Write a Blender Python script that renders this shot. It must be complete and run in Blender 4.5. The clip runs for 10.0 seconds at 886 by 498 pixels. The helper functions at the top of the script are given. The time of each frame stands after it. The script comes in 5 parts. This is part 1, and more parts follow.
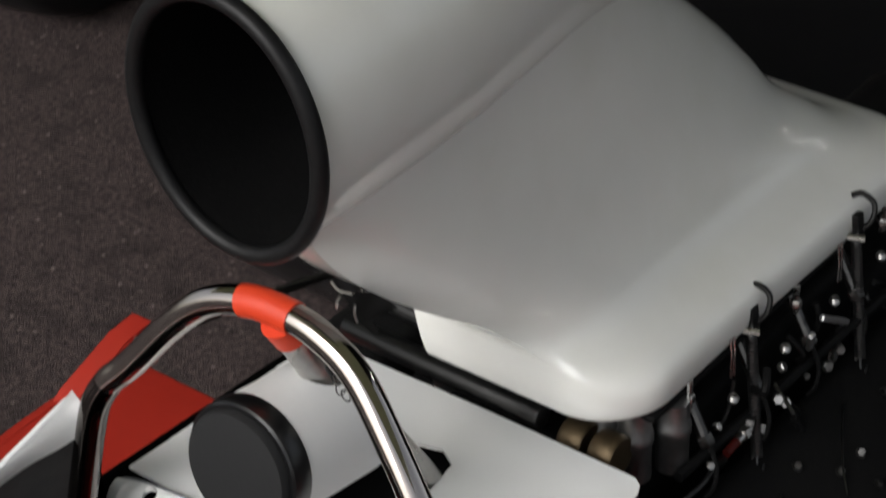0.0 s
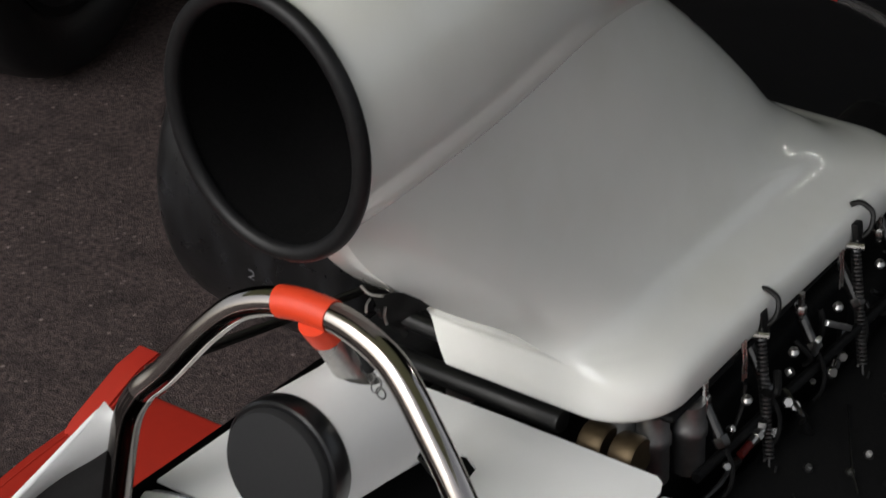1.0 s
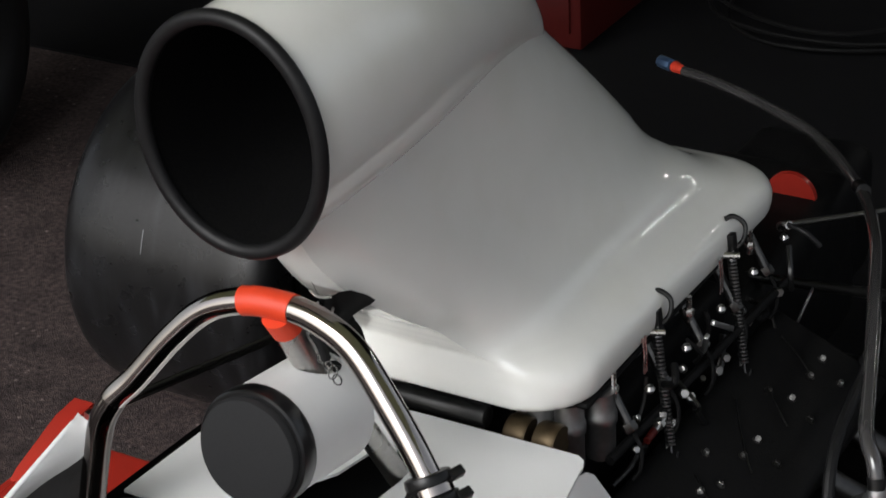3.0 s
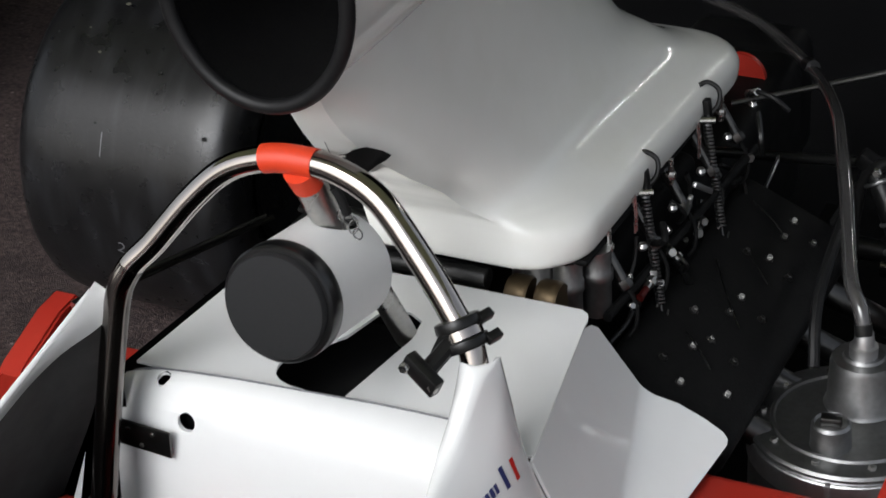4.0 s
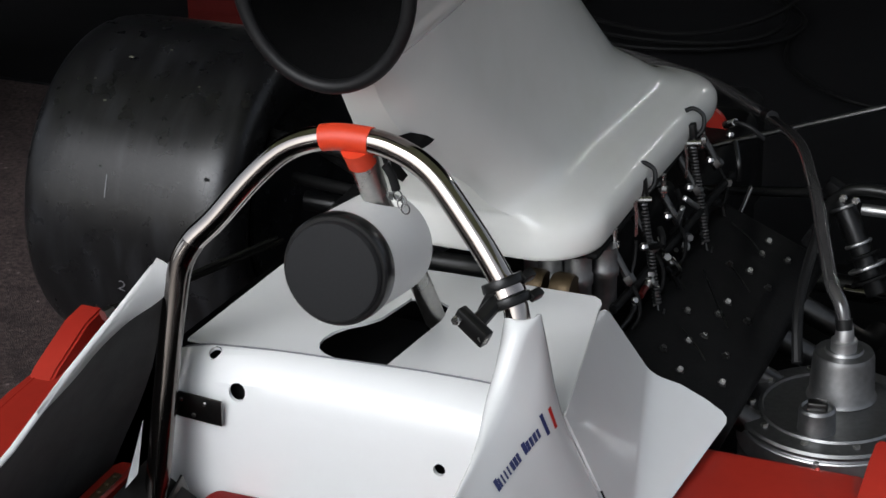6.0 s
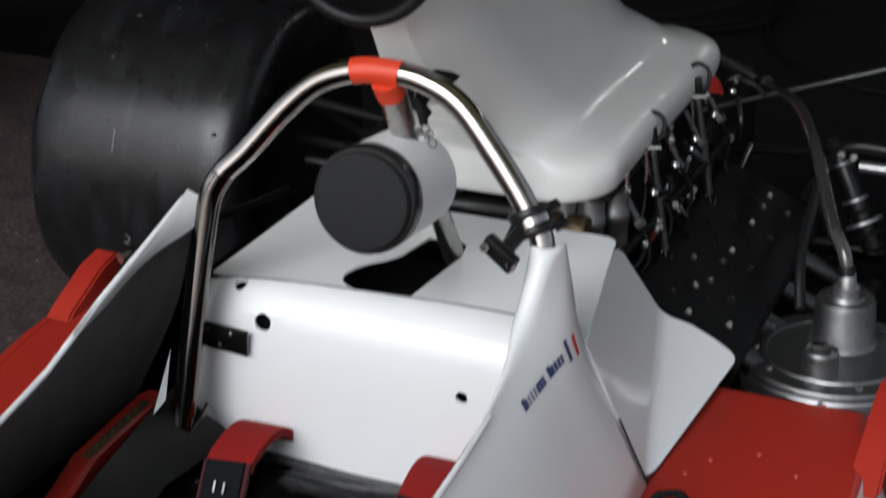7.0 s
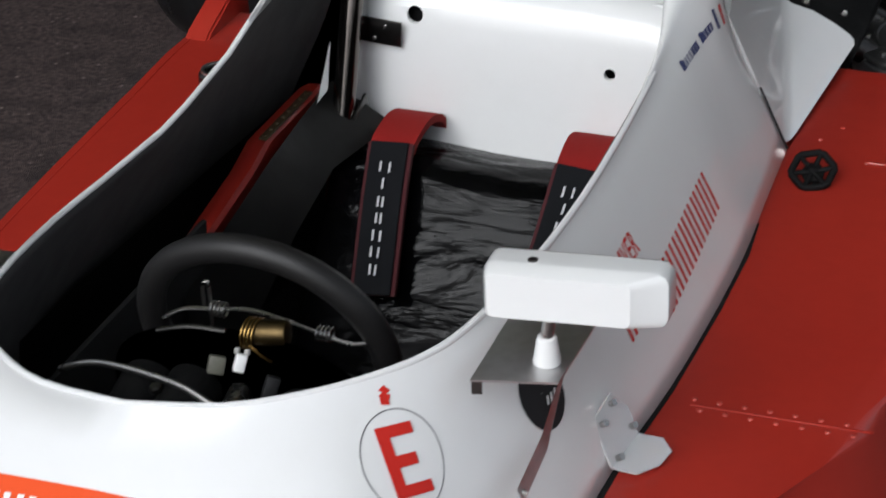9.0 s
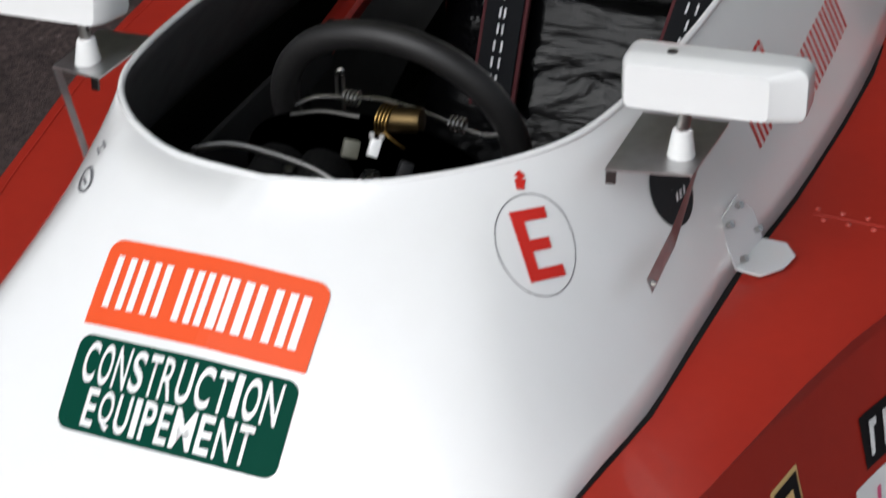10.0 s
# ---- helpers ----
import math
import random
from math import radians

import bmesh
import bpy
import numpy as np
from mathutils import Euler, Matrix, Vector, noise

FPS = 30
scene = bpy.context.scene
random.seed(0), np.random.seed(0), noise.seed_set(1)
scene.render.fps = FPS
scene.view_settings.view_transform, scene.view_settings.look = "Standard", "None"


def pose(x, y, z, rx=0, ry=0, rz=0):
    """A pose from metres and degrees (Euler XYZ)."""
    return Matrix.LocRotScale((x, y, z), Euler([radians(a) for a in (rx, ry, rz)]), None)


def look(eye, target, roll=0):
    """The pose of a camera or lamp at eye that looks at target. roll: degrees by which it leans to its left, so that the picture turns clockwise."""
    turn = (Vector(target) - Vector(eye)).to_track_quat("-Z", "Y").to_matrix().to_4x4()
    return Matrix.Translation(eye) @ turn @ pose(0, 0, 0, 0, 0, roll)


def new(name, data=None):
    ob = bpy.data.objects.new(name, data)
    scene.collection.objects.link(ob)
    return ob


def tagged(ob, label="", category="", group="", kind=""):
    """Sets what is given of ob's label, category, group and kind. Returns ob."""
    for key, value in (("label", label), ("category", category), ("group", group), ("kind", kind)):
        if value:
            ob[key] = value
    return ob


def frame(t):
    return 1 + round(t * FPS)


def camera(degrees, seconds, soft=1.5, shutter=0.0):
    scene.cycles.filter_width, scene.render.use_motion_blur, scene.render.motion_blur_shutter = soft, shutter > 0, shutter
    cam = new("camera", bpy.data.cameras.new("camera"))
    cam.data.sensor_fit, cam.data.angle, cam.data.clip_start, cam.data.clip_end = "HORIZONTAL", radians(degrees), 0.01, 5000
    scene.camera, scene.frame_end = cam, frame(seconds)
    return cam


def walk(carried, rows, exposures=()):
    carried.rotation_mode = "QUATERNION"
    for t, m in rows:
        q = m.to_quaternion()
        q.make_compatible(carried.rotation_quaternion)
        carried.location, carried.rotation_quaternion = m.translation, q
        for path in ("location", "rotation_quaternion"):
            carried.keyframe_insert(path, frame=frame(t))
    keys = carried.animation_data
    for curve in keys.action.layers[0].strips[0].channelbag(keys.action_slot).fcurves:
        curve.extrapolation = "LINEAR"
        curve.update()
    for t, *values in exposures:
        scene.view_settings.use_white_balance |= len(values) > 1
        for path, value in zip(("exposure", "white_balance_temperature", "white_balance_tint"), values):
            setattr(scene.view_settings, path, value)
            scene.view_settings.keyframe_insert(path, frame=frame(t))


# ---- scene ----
cam = camera(22.8, 10.0, soft=1.5, shutter=0.4)
PATH = [
    (0, (1.28, -1.236, 2.333), (0.23, 0.028, 1.193), -2.9),
    (0.5, (1.254, -1.326, 2.307), (0.209, 0.019, 1.259), -2.1),
    (1, (1.255, -1.381, 2.285), (0.231, -0.038, 1.215), -2.9),
    (1.5, (1.299, -1.523, 2.254), (0.301, -0.132, 1.221), -3.0),
    (2, (1.325, -1.593, 2.294), (0.387, -0.125, 1.31), -2.6),
    (2.2, (1.326, -1.62, 2.3), (0.389, -0.138, 1.338), -2.9),
    (3.3, (1.305, -1.793, 2.247), (0.411, -0.276, 1.298), -3.3),
    (3.5, (1.27, -1.827, 2.226), (0.409, -0.302, 1.26), -3.3),
    (4, (1.192, -1.929, 2.19), (0.402, -0.376, 1.208), -3.2),
    (4.5, (1.13, -2.034, 2.184), (0.39, -0.428, 1.25), -2.1),
    (5, (1.119, -2.136, 2.171), (0.391, -0.485, 1.31), -1.5),
    (5.5, (1.134, -2.239, 2.13), (0.412, -0.578, 1.282), -1.8),
    (5.7, (1.135, -2.276, 2.112), (0.418, -0.616, 1.259), -1.7),
    (6.8, (1.09, -2.447, 2.05), (0.416, -0.747, 1.241), 0.3),
    (7, (1.079, -2.475, 2.03), (0.416, -0.783, 1.195), 0.1),
    (7.5, (1.044, -2.582, 2.002), (0.422, -0.907, 1.104), -0.2),
    (8, (1.02, -2.706, 1.996), (0.424, -1.046, 1.053), -0.5),
    (8.5, (0.991, -2.757, 1.96), (0.382, -1.11, 1.002), -1.5),
    (9, (0.952, -2.797, 1.916), (0.322, -1.164, 0.95), -1.9),
    (9.5, (0.916, -2.833, 1.872), (0.265, -1.226, 0.875), -1.5),
    (10, (0.907, -2.885, 1.847), (0.24, -1.326, 0.785), -0.7),
]
walk(cam, [(t, look(eye, target, roll)) for t, eye, target, roll in PATH],
     [(0, .08, 6560, 10), (2.2, .16, 6500, 10), (4.0, .22, 6320, 10), (5.0, .13, 6220, 10), (7.0, .0, 6150, 10), (9.0, -.07, 6200, 10), (9.5, -.02, 6250, 10), (10.0, -.06, 6300, 10)])

# ---------------------------------------------------------------- light
world = bpy.data.worlds.new("world")
scene.world = world
world.use_nodes = True
wn = world.node_tree.nodes
wl = world.node_tree.links
sky = wn.new("ShaderNodeTexSky")
sky.sky_type = "NISHITA"
sky.sun_disc = False
sky.sun_elevation = radians(38)
sky.sun_rotation = radians(193)
sky.air_density = 1.0
sky.dust_density = 4.0
pale = wn.new("ShaderNodeHueSaturation")
pale.inputs["Saturation"].default_value = 0.32
wl.new(sky.outputs["Color"], pale.inputs["Color"])
wl.new(pale.outputs["Color"], wn["Background"].inputs["Color"])
wn["Background"].inputs["Strength"].default_value = 0.130
sun_data = bpy.data.lights.new("sun", "SUN")
sun_data.energy = 1.4
sun_data.angle = radians(38)
sun_data.color = (0.93, 0.965, 1.0)
sun = new("sun", sun_data)
sun.matrix_world = look((-0.7, -7.0, 5.2), (0, 0, 0))


# ---------------------------------------------------------------- materials
def material(name, color, rough=0.5, metal=0.0, coat=0.0, grain=0.0, grain_size=60.0, stain=0.0, stain_size=6.0,
             bump=0.0, bump_size=200.0, rough_var=0.0, spec=0.5, color2=None, sheen=0.0):
    m = bpy.data.materials.new(name)
    m.use_nodes = True
    nt = m.node_tree
    b = nt.nodes["Principled BSDF"]
    b.inputs["Base Color"].default_value = (*color, 1)
    b.inputs["Roughness"].default_value = rough
    b.inputs["Metallic"].default_value = metal
    b.inputs["Coat Weight"].default_value = coat
    b.inputs["Coat Roughness"].default_value = 0.035
    b.inputs["Specular IOR Level"].default_value = spec
    b.inputs["Sheen Weight"].default_value = sheen
    co = nt.nodes.new("ShaderNodeTexCoord")

    def tex(size, detail=4.0):
        n = nt.nodes.new("ShaderNodeTexNoise")
        n.inputs["Scale"].default_value = size
        n.inputs["Detail"].default_value = detail
        nt.links.new(co.outputs["Object"], n.inputs["Vector"])
        return n

    other = color2 or tuple(c * 0.55 for c in color)
    last = None
    if grain > 0:
        n = tex(grain_size, 6)
        r = nt.nodes.new("ShaderNodeMapRange")
        r.inputs["From Min"].default_value = 0.35
        r.inputs["From Max"].default_value = 0.75
        r.inputs["To Max"].default_value = grain
        nt.links.new(n.outputs["Fac"], r.inputs["Value"])
        x = nt.nodes.new("ShaderNodeMix")
        x.data_type = "RGBA"
        x.inputs["A"].default_value = (*color, 1)
        x.inputs["B"].default_value = (*other, 1)
        nt.links.new(r.outputs["Result"], x.inputs["Factor"])
        last = x.outputs["Result"]
    if stain > 0:
        n = tex(stain_size, 8)
        r = nt.nodes.new("ShaderNodeMapRange")
        r.inputs["From Min"].default_value = 0.48
        r.inputs["From Max"].default_value = 0.8
        r.inputs["To Max"].default_value = stain
        nt.links.new(n.outputs["Fac"], r.inputs["Value"])
        x = nt.nodes.new("ShaderNodeMix")
        x.data_type = "RGBA"
        if last:
            nt.links.new(last, x.inputs["A"])
        else:
            x.inputs["A"].default_value = (*color, 1)
        x.inputs["B"].default_value = (*other, 1)
        nt.links.new(r.outputs["Result"], x.inputs["Factor"])
        last = x.outputs["Result"]
    if last:
        nt.links.new(last, b.inputs["Base Color"])
    if rough_var > 0:
        n = tex(stain_size * 3, 6)
        r = nt.nodes.new("ShaderNodeMapRange")
        r.inputs["To Min"].default_value = max(0.02, rough - rough_var)
        r.inputs["To Max"].default_value = min(1.0, rough + rough_var)
        nt.links.new(n.outputs["Fac"], r.inputs["Value"])
        nt.links.new(r.outputs["Result"], b.inputs["Roughness"])
    if bump > 0:
        n = tex(bump_size, 5)
        u = nt.nodes.new("ShaderNodeBump")
        u.inputs["Strength"].default_value = bump
        u.inputs["Distance"].default_value = 0.002
        nt.links.new(n.outputs["Fac"], u.inputs["Height"])
        nt.links.new(u.outputs["Normal"], b.inputs["Normal"])
    return m


WHITE = material("white_paint", (0.78, 0.785, 0.78), 0.35, spec=.25, coat=1.0, grain=0.06, grain_size=35, stain=0.10, stain_size=4,
                 rough_var=0.06, color2=(0.62, 0.61, 0.57), bump=0.02, bump_size=25)
WHITE_BOX = material("white_glass_fibre", (0.80, 0.797, 0.760), 0.45, spec=0.12, coat=1.0, grain=0.08, grain_size=18, stain=0.28, stain_size=6,
                     color2=(0.57, 0.56, 0.46), rough_var=0.06, bump=0.03, bump_size=9)
WHITE_BOX.node_tree.nodes["Principled BSDF"].inputs["Coat Roughness"].default_value = 0.012
WHITE_SOFT = material("white_satin", (0.76, 0.76, 0.75), 0.5, grain=0.08, grain_size=90, color2=(0.6, 0.6, 0.58))
RED = material("red_paint", (0.385, 0.027, 0.016), 0.34, coat=0.3, grain=0.25, grain_size=50, stain=0.3, stain_size=5,
               color2=(0.29, 0.016, 0.012), rough_var=0.1, bump=0.03, bump_size=120)
RIVET_RED = material("worn_red_rivet", (0.43, 0.045, 0.03), 0.35, coat=0.3)
RED_SHADED = material("shaded_red_paint", (0.070, 0.0055, 0.0045), 0.5, spec=0.2, grain=0.3, grain_size=50)
ENAMEL_RED = material("dark_red_enamel", (0.06, 0.006, 0.005), 0.5, spec=0.2, grain=0.3, grain_size=50)
RED_BRIGHT = material("orange_red", (0.66, 0.05, 0.015), 0.45, grain=0.15, grain_size=80)
RED_WEB = material("red_webbing", (0.27, 0.012, 0.010), 0.85, spec=0.2, grain=0.5, grain_size=700, bump=0.4, bump_size=900)
BLACK_WEB = material("black_webbing", (0.006, 0.0065, 0.008), 0.75, spec=0.12, grain=0.4, grain_size=600, bump=0.3, bump_size=900)
RUBBER = material("black_rubber", (0.007, 0.007, 0.0075), 0.45, spec=0.25, grain=0.4, grain_size=120, color2=(0.016, 0.016, 0.016), bump=0.1, bump_size=300)
TYRE = material("slick_tyre_rubber", (0.006, 0.006, 0.0066), 0.30, spec=0.38, grain=0.6, grain_size=60, color2=(0.011, 0.0108, 0.0108), stain=0.5, stain_size=9,
                bump=0.12, bump_size=150, rough_var=0.12)


def scuffed(m):
    """Pale scuffs that run round the tread."""
    nt = m.node_tree
    b = nt.nodes["Principled BSDF"]
    src = b.inputs["Base Color"].links[0].from_socket
    co = nt.nodes.new("ShaderNodeTexCoord")
    mp = nt.nodes.new("ShaderNodeMapping")
    mp.inputs["Scale"].default_value = (36, 9, 9)
    nt.links.new(co.outputs["Object"], mp.inputs["Vector"])
    n = nt.nodes.new("ShaderNodeTexNoise")
    n.inputs["Scale"].default_value = 1.0
    n.inputs["Detail"].default_value = 5
    nt.links.new(mp.outputs["Vector"], n.inputs["Vector"])
    r = nt.nodes.new("ShaderNodeMapRange")
    r.inputs["From Min"].default_value = 0.48
    r.inputs["From Max"].default_value = 0.80
    r.inputs["To Max"].default_value = 0.5
    nt.links.new(n.outputs["Fac"], r.inputs["Value"])
    x = nt.nodes.new("ShaderNodeMix")
    x.data_type = "RGBA"
    x.inputs["B"].default_value = (0.034, 0.035, 0.039, 1)
    nt.links.new(src, x.inputs["A"])
    nt.links.new(r.outputs["Result"], x.inputs["Factor"])
    nt.links.new(x.outputs["Result"], b.inputs["Base Color"])


scuffed(TYRE)
BAND = material("glossy_black_rubber", (0.006, 0.006, 0.0065), 0.28, spec=0.5, grain=0.3, grain_size=80)
PAD = material("black_foam_pad", (0.017, 0.0172, 0.018), 0.8, spec=0.25, grain=0.3, grain_size=300, bump=0.15, bump_size=500)
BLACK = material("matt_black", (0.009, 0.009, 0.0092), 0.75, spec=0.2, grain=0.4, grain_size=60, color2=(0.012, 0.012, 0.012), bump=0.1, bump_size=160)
LINING = material("black_inner_lining", (0.088, 0.085, 0.085), 0.66, spec=0.35, grain=0.5, grain_size=25, color2=(0.036, 0.035, 0.035), bump=0.15, bump_size=120)
SATIN_BLACK = material("satin_black", (0.006, 0.006, 0.006), 0.32, spec=0.35, grain=0.4, grain_size=40, color2=(0.014, 0.014, 0.014), bump=0.05, bump_size=100)
PLATED = material("bright_plated_steel", (0.66, 0.65, 0.63), 0.35, metal=0.7, grain=0.2, grain_size=200)
GOLD = material("gold_wire", (0.30, 0.185, 0.06), 0.3, metal=1.0, grain=0.2, grain_size=90)
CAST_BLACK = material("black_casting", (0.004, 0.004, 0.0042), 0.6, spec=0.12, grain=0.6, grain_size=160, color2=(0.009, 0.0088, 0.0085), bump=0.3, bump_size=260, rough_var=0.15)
LEATHER = material("black_leather", (0.010, 0.0095, 0.0095), 0.45, spec=0.4, grain=0.4, grain_size=150, color2=(0.018, 0.017, 0.017), bump=0.3, bump_size=500)
CHROME = material("chromed_steel", (0.50, 0.46, 0.43), 0.10, metal=1.0, grain=0.15, grain_size=30, rough_var=0.04, stain_size=12)
SHADED_CHROME = material("shaded_chrome", (0.15, 0.137, 0.13), 0.12, metal=1.0, grain=0.2, grain_size=30)
STEEL = material("bright_steel", (0.50, 0.49, 0.47), 0.28, metal=1.0, grain=0.3, grain_size=120, rough_var=0.1)
ALLOY = material("brushed_alloy", (0.60, 0.60, 0.60), 0.42, metal=1.0, grain=0.3, grain_size=70, rough_var=0.08, bump=0.05, bump_size=300)
CAST_ALLOY = material("cast_alloy", (0.30, 0.30, 0.30), 0.42, metal=1.0, grain=0.4, grain_size=100, rough_var=0.12, bump=0.15, bump_size=240, stain=0.3, stain_size=20)
DARK_METAL = material("dark_steel", (0.10, 0.098, 0.095), 0.35, metal=1.0, grain=0.4, grain_size=90, rough_var=0.1)
SPRING = material("grey_spring_steel", (0.20, 0.20, 0.20), 0.4, metal=1.0, grain=0.4, grain_size=90)
BRASS = material("brass", (0.095, 0.066, 0.030), 0.42, metal=1.0, grain=0.4, grain_size=90, rough_var=0.12)
BRONZE = material("dull_bronze", (0.10, 0.072, 0.040), 0.45, metal=0.8, grain=0.4, grain_size=90)
BLUE_AN = material("blue_anodised", (0.10, 0.17, 0.30), 0.35, metal=0.7)
RED_AN = material("red_anodised", (0.70, 0.06, 0.03), 0.4, metal=0.2)
HOSE_M = material("clear_plastic_hose", (0.052, 0.050, 0.050), 0.18, coat=1.0, grain=0.4, grain_size=40)
ORANGE = material("orange_vinyl", (0.76, 0.085, 0.018), 0.5, spec=0.2)
GREEN = material("dark_green_vinyl", (0.002, 0.048, 0.030), 0.6, spec=0.04)
VINYL_WHITE = material("white_vinyl", (0.80, 0.80, 0.79), 0.4, coat=0.2)
WORN_WHITE = material("worn_white_print", (0.66, 0.66, 0.67), 0.7, grain=0.4, grain_size=400)
DARK_RED_WEB = material("dark_red_piping", (0.055, 0.003, 0.006), 0.85, grain=0.5, grain_size=700)
VINYL_PALE = material("pale_pink_ink", (0.70, 0.45, 0.42), 0.5)
VINYL_RED = material("red_vinyl", (0.55, 0.024, 0.016), 0.5, spec=0.2)
VINYL_BLACK = material("black_vinyl", (0.008, 0.008, 0.009), 0.4, spec=0.3)
VINYL_GREY = material("grey_ink", (0.14, 0.14, 0.15), 0.5)
VINYL_BLUE = material("blue_vinyl", (0.022, 0.032, 0.13), 0.4)
VINYL_PINK = material("pink_vinyl", (0.65, 0.10, 0.22), 0.4)
VINYL_YELLOW = material("yellow_vinyl", (0.75, 0.52, 0.22), 0.4)
def canopy():
    """Thin fabric: a little of the daylight comes through."""
    m = material("pale_canopy_fabric", (0.42, 0.43, 0.35), 0.9, grain=0.2, grain_size=6)
    nt = m.node_tree
    b = nt.nodes["Principled BSDF"]
    t = nt.nodes.new("ShaderNodeBsdfTranslucent")
    t.inputs["Color"].default_value = (0.52, 0.535, 0.40, 1)
    x = nt.nodes.new("ShaderNodeMixShader")
    x.inputs["Fac"].default_value = 0.55
    nt.links.new(b.outputs["BSDF"], x.inputs[1])
    nt.links.new(t.outputs["BSDF"], x.inputs[2])
    nt.links.new(x.outputs["Shader"], nt.nodes["Material Output"].inputs["Surface"])
    return m


CANVAS = canopy()
TUBE_LIGHT = material("fluorescent_tube", (0.9, 0.9, 0.88), 0.4)
TUBE_LIGHT.node_tree.nodes["Principled BSDF"].inputs["Emission Color"].default_value = (1.0, 0.98, 0.93, 1)
TUBE_LIGHT.node_tree.nodes["Principled BSDF"].inputs["Emission Strength"].default_value = 36.0
DARK_SCREEN = material("dark_screen", (0.008, 0.008, 0.0086), 0.9, spec=0.1, grain=0.3, grain_size=8)
GREY_PAINT = material("dark_grey_paint", (0.011, 0.011, 0.0118), 0.6, spec=0.2, grain=0.3, grain_size=40)
PALE_BLOCK = material("dull_olive_plastic", (0.10, 0.098, 0.075), 0.55, grain=0.3, grain_size=200)
PALE = material("pale_grey_board", (0.45, 0.45, 0.42), 0.6, grain=0.2, grain_size=20)


def asphalt():
    m = material("worn_asphalt", (0.094, 0.069, 0.066), 0.85, spec=0.2, grain=0.95, grain_size=85, color2=(0.013, 0.011, 0.011), stain=0.75, stain_size=15,
                 bump=0.9, bump_size=260, rough_var=0.1)
    nt = m.node_tree
    b = nt.nodes["Principled BSDF"]
    b.inputs["Normal"].links[0].from_node.inputs["Distance"].default_value = 0.006
    src = b.inputs["Base Color"].links[0].from_socket
    co = nt.nodes.new("ShaderNodeTexCoord")
    v = nt.nodes.new("ShaderNodeTexVoronoi")
    v.inputs["Scale"].default_value = 42
    v.inputs["Randomness"].default_value = 1.0
    nt.links.new(co.outputs["Object"], v.inputs["Vector"])
    r = nt.nodes.new("ShaderNodeMapRange")
    r.inputs["From Min"].default_value = 0.02
    r.inputs["From Max"].default_value = 0.24
    r.inputs["To Min"].default_value = 2.4
    r.inputs["To Max"].default_value = 0.0
    nt.links.new(v.outputs["Distance"], r.inputs["Value"])
    n = nt.nodes.new("ShaderNodeTexNoise")
    n.inputs["Scale"].default_value = 28
    nt.links.new(co.outputs["Object"], n.inputs["Vector"])
    k = nt.nodes.new("ShaderNodeMath")
    k.operation = "MULTIPLY"
    nt.links.new(r.outputs["Result"], k.inputs[0])
    few = nt.nodes.new("ShaderNodeSeparateColor")
    nt.links.new(v.outputs["Color"], few.inputs["Color"])
    pick = nt.nodes.new("ShaderNodeMapRange")
    pick.inputs["From Min"].default_value = 0.55
    pick.inputs["From Max"].default_value = 1.0
    nt.links.new(few.outputs["Red"], pick.inputs["Value"])
    both = nt.nodes.new("ShaderNodeMath")
    both.operation = "MULTIPLY"
    nt.links.new(n.outputs["Fac"], both.inputs[0])
    nt.links.new(pick.outputs["Result"], both.inputs[1])
    nt.links.new(both.outputs[0], k.inputs[1])
    x = nt.nodes.new("ShaderNodeMix")
    x.data_type = "RGBA"
    x.inputs["B"].default_value = (0.25, 0.205, 0.19, 1)
    nt.links.new(k.outputs[0], x.inputs["Factor"])
    nt.links.new(src, x.inputs["A"])
    nt.links.new(x.outputs["Result"], b.inputs["Base Color"])
    return m


ASPHALT = asphalt()


def clear_plastic():
    m = material("clear_plastic_sheet", (0.9, 0.92, 0.93), 0.12)
    m.node_tree.nodes["Principled BSDF"].inputs["Transmission Weight"].default_value = 0.5
    m.node_tree.nodes["Principled BSDF"].inputs["IOR"].default_value = 1.3
    return m


CLEAR = clear_plastic()


def seat_tape():
    m = material("glossy_black_tape", (0.0025, 0.0025, 0.0028), 0.10, spec=0.19, grain=0.3, grain_size=40, color2=(0.012, 0.012, 0.014), rough_var=0.12)
    nt = m.node_tree
    b = nt.nodes["Principled BSDF"]
    co = nt.nodes.new("ShaderNodeTexCoord")
    mp = nt.nodes.new("ShaderNodeMapping")
    mp.inputs["Scale"].default_value = (4.5, 13, 17)
    nt.links.new(co.outputs["Object"], mp.inputs["Vector"])
    n = nt.nodes.new("ShaderNodeTexNoise")
    n.inputs["Scale"].default_value = 1.0
    n.inputs["Detail"].default_value = 4
    n.inputs["Distortion"].default_value = 0.5
    nt.links.new(mp.outputs["Vector"], n.inputs["Vector"])
    u = nt.nodes.new("ShaderNodeBump")
    u.inputs["Strength"].default_value = 0.75
    u.inputs["Distance"].default_value = 0.020
    nt.links.new(n.outputs["Fac"], u.inputs["Height"])
    nt.links.new(u.outputs["Normal"], b.inputs["Normal"])
    return m


TAPE = seat_tape()
SHEET = material("dark_grey_sheet", (0.019, 0.019, 0.018), 0.42, spec=0.4, grain=0.6, grain_size=18, color2=(0.010, 0.010, 0.010), stain=0.5, stain_size=9, rough_var=0.2, bump=0.25, bump_size=40)


# ---------------------------------------------------------------- mesh helpers
def finish(bm, name, mat, smooth=35):
    bmesh.ops.recalc_face_normals(bm, faces=bm.faces)
    me = bpy.data.meshes.new(name)
    bm.to_mesh(me)
    bm.free()
    for p in me.polygons:
        p.use_smooth = True
    me.set_sharp_from_angle(angle=radians(smooth))
    if mat:
        me.materials.append(mat)
    return me


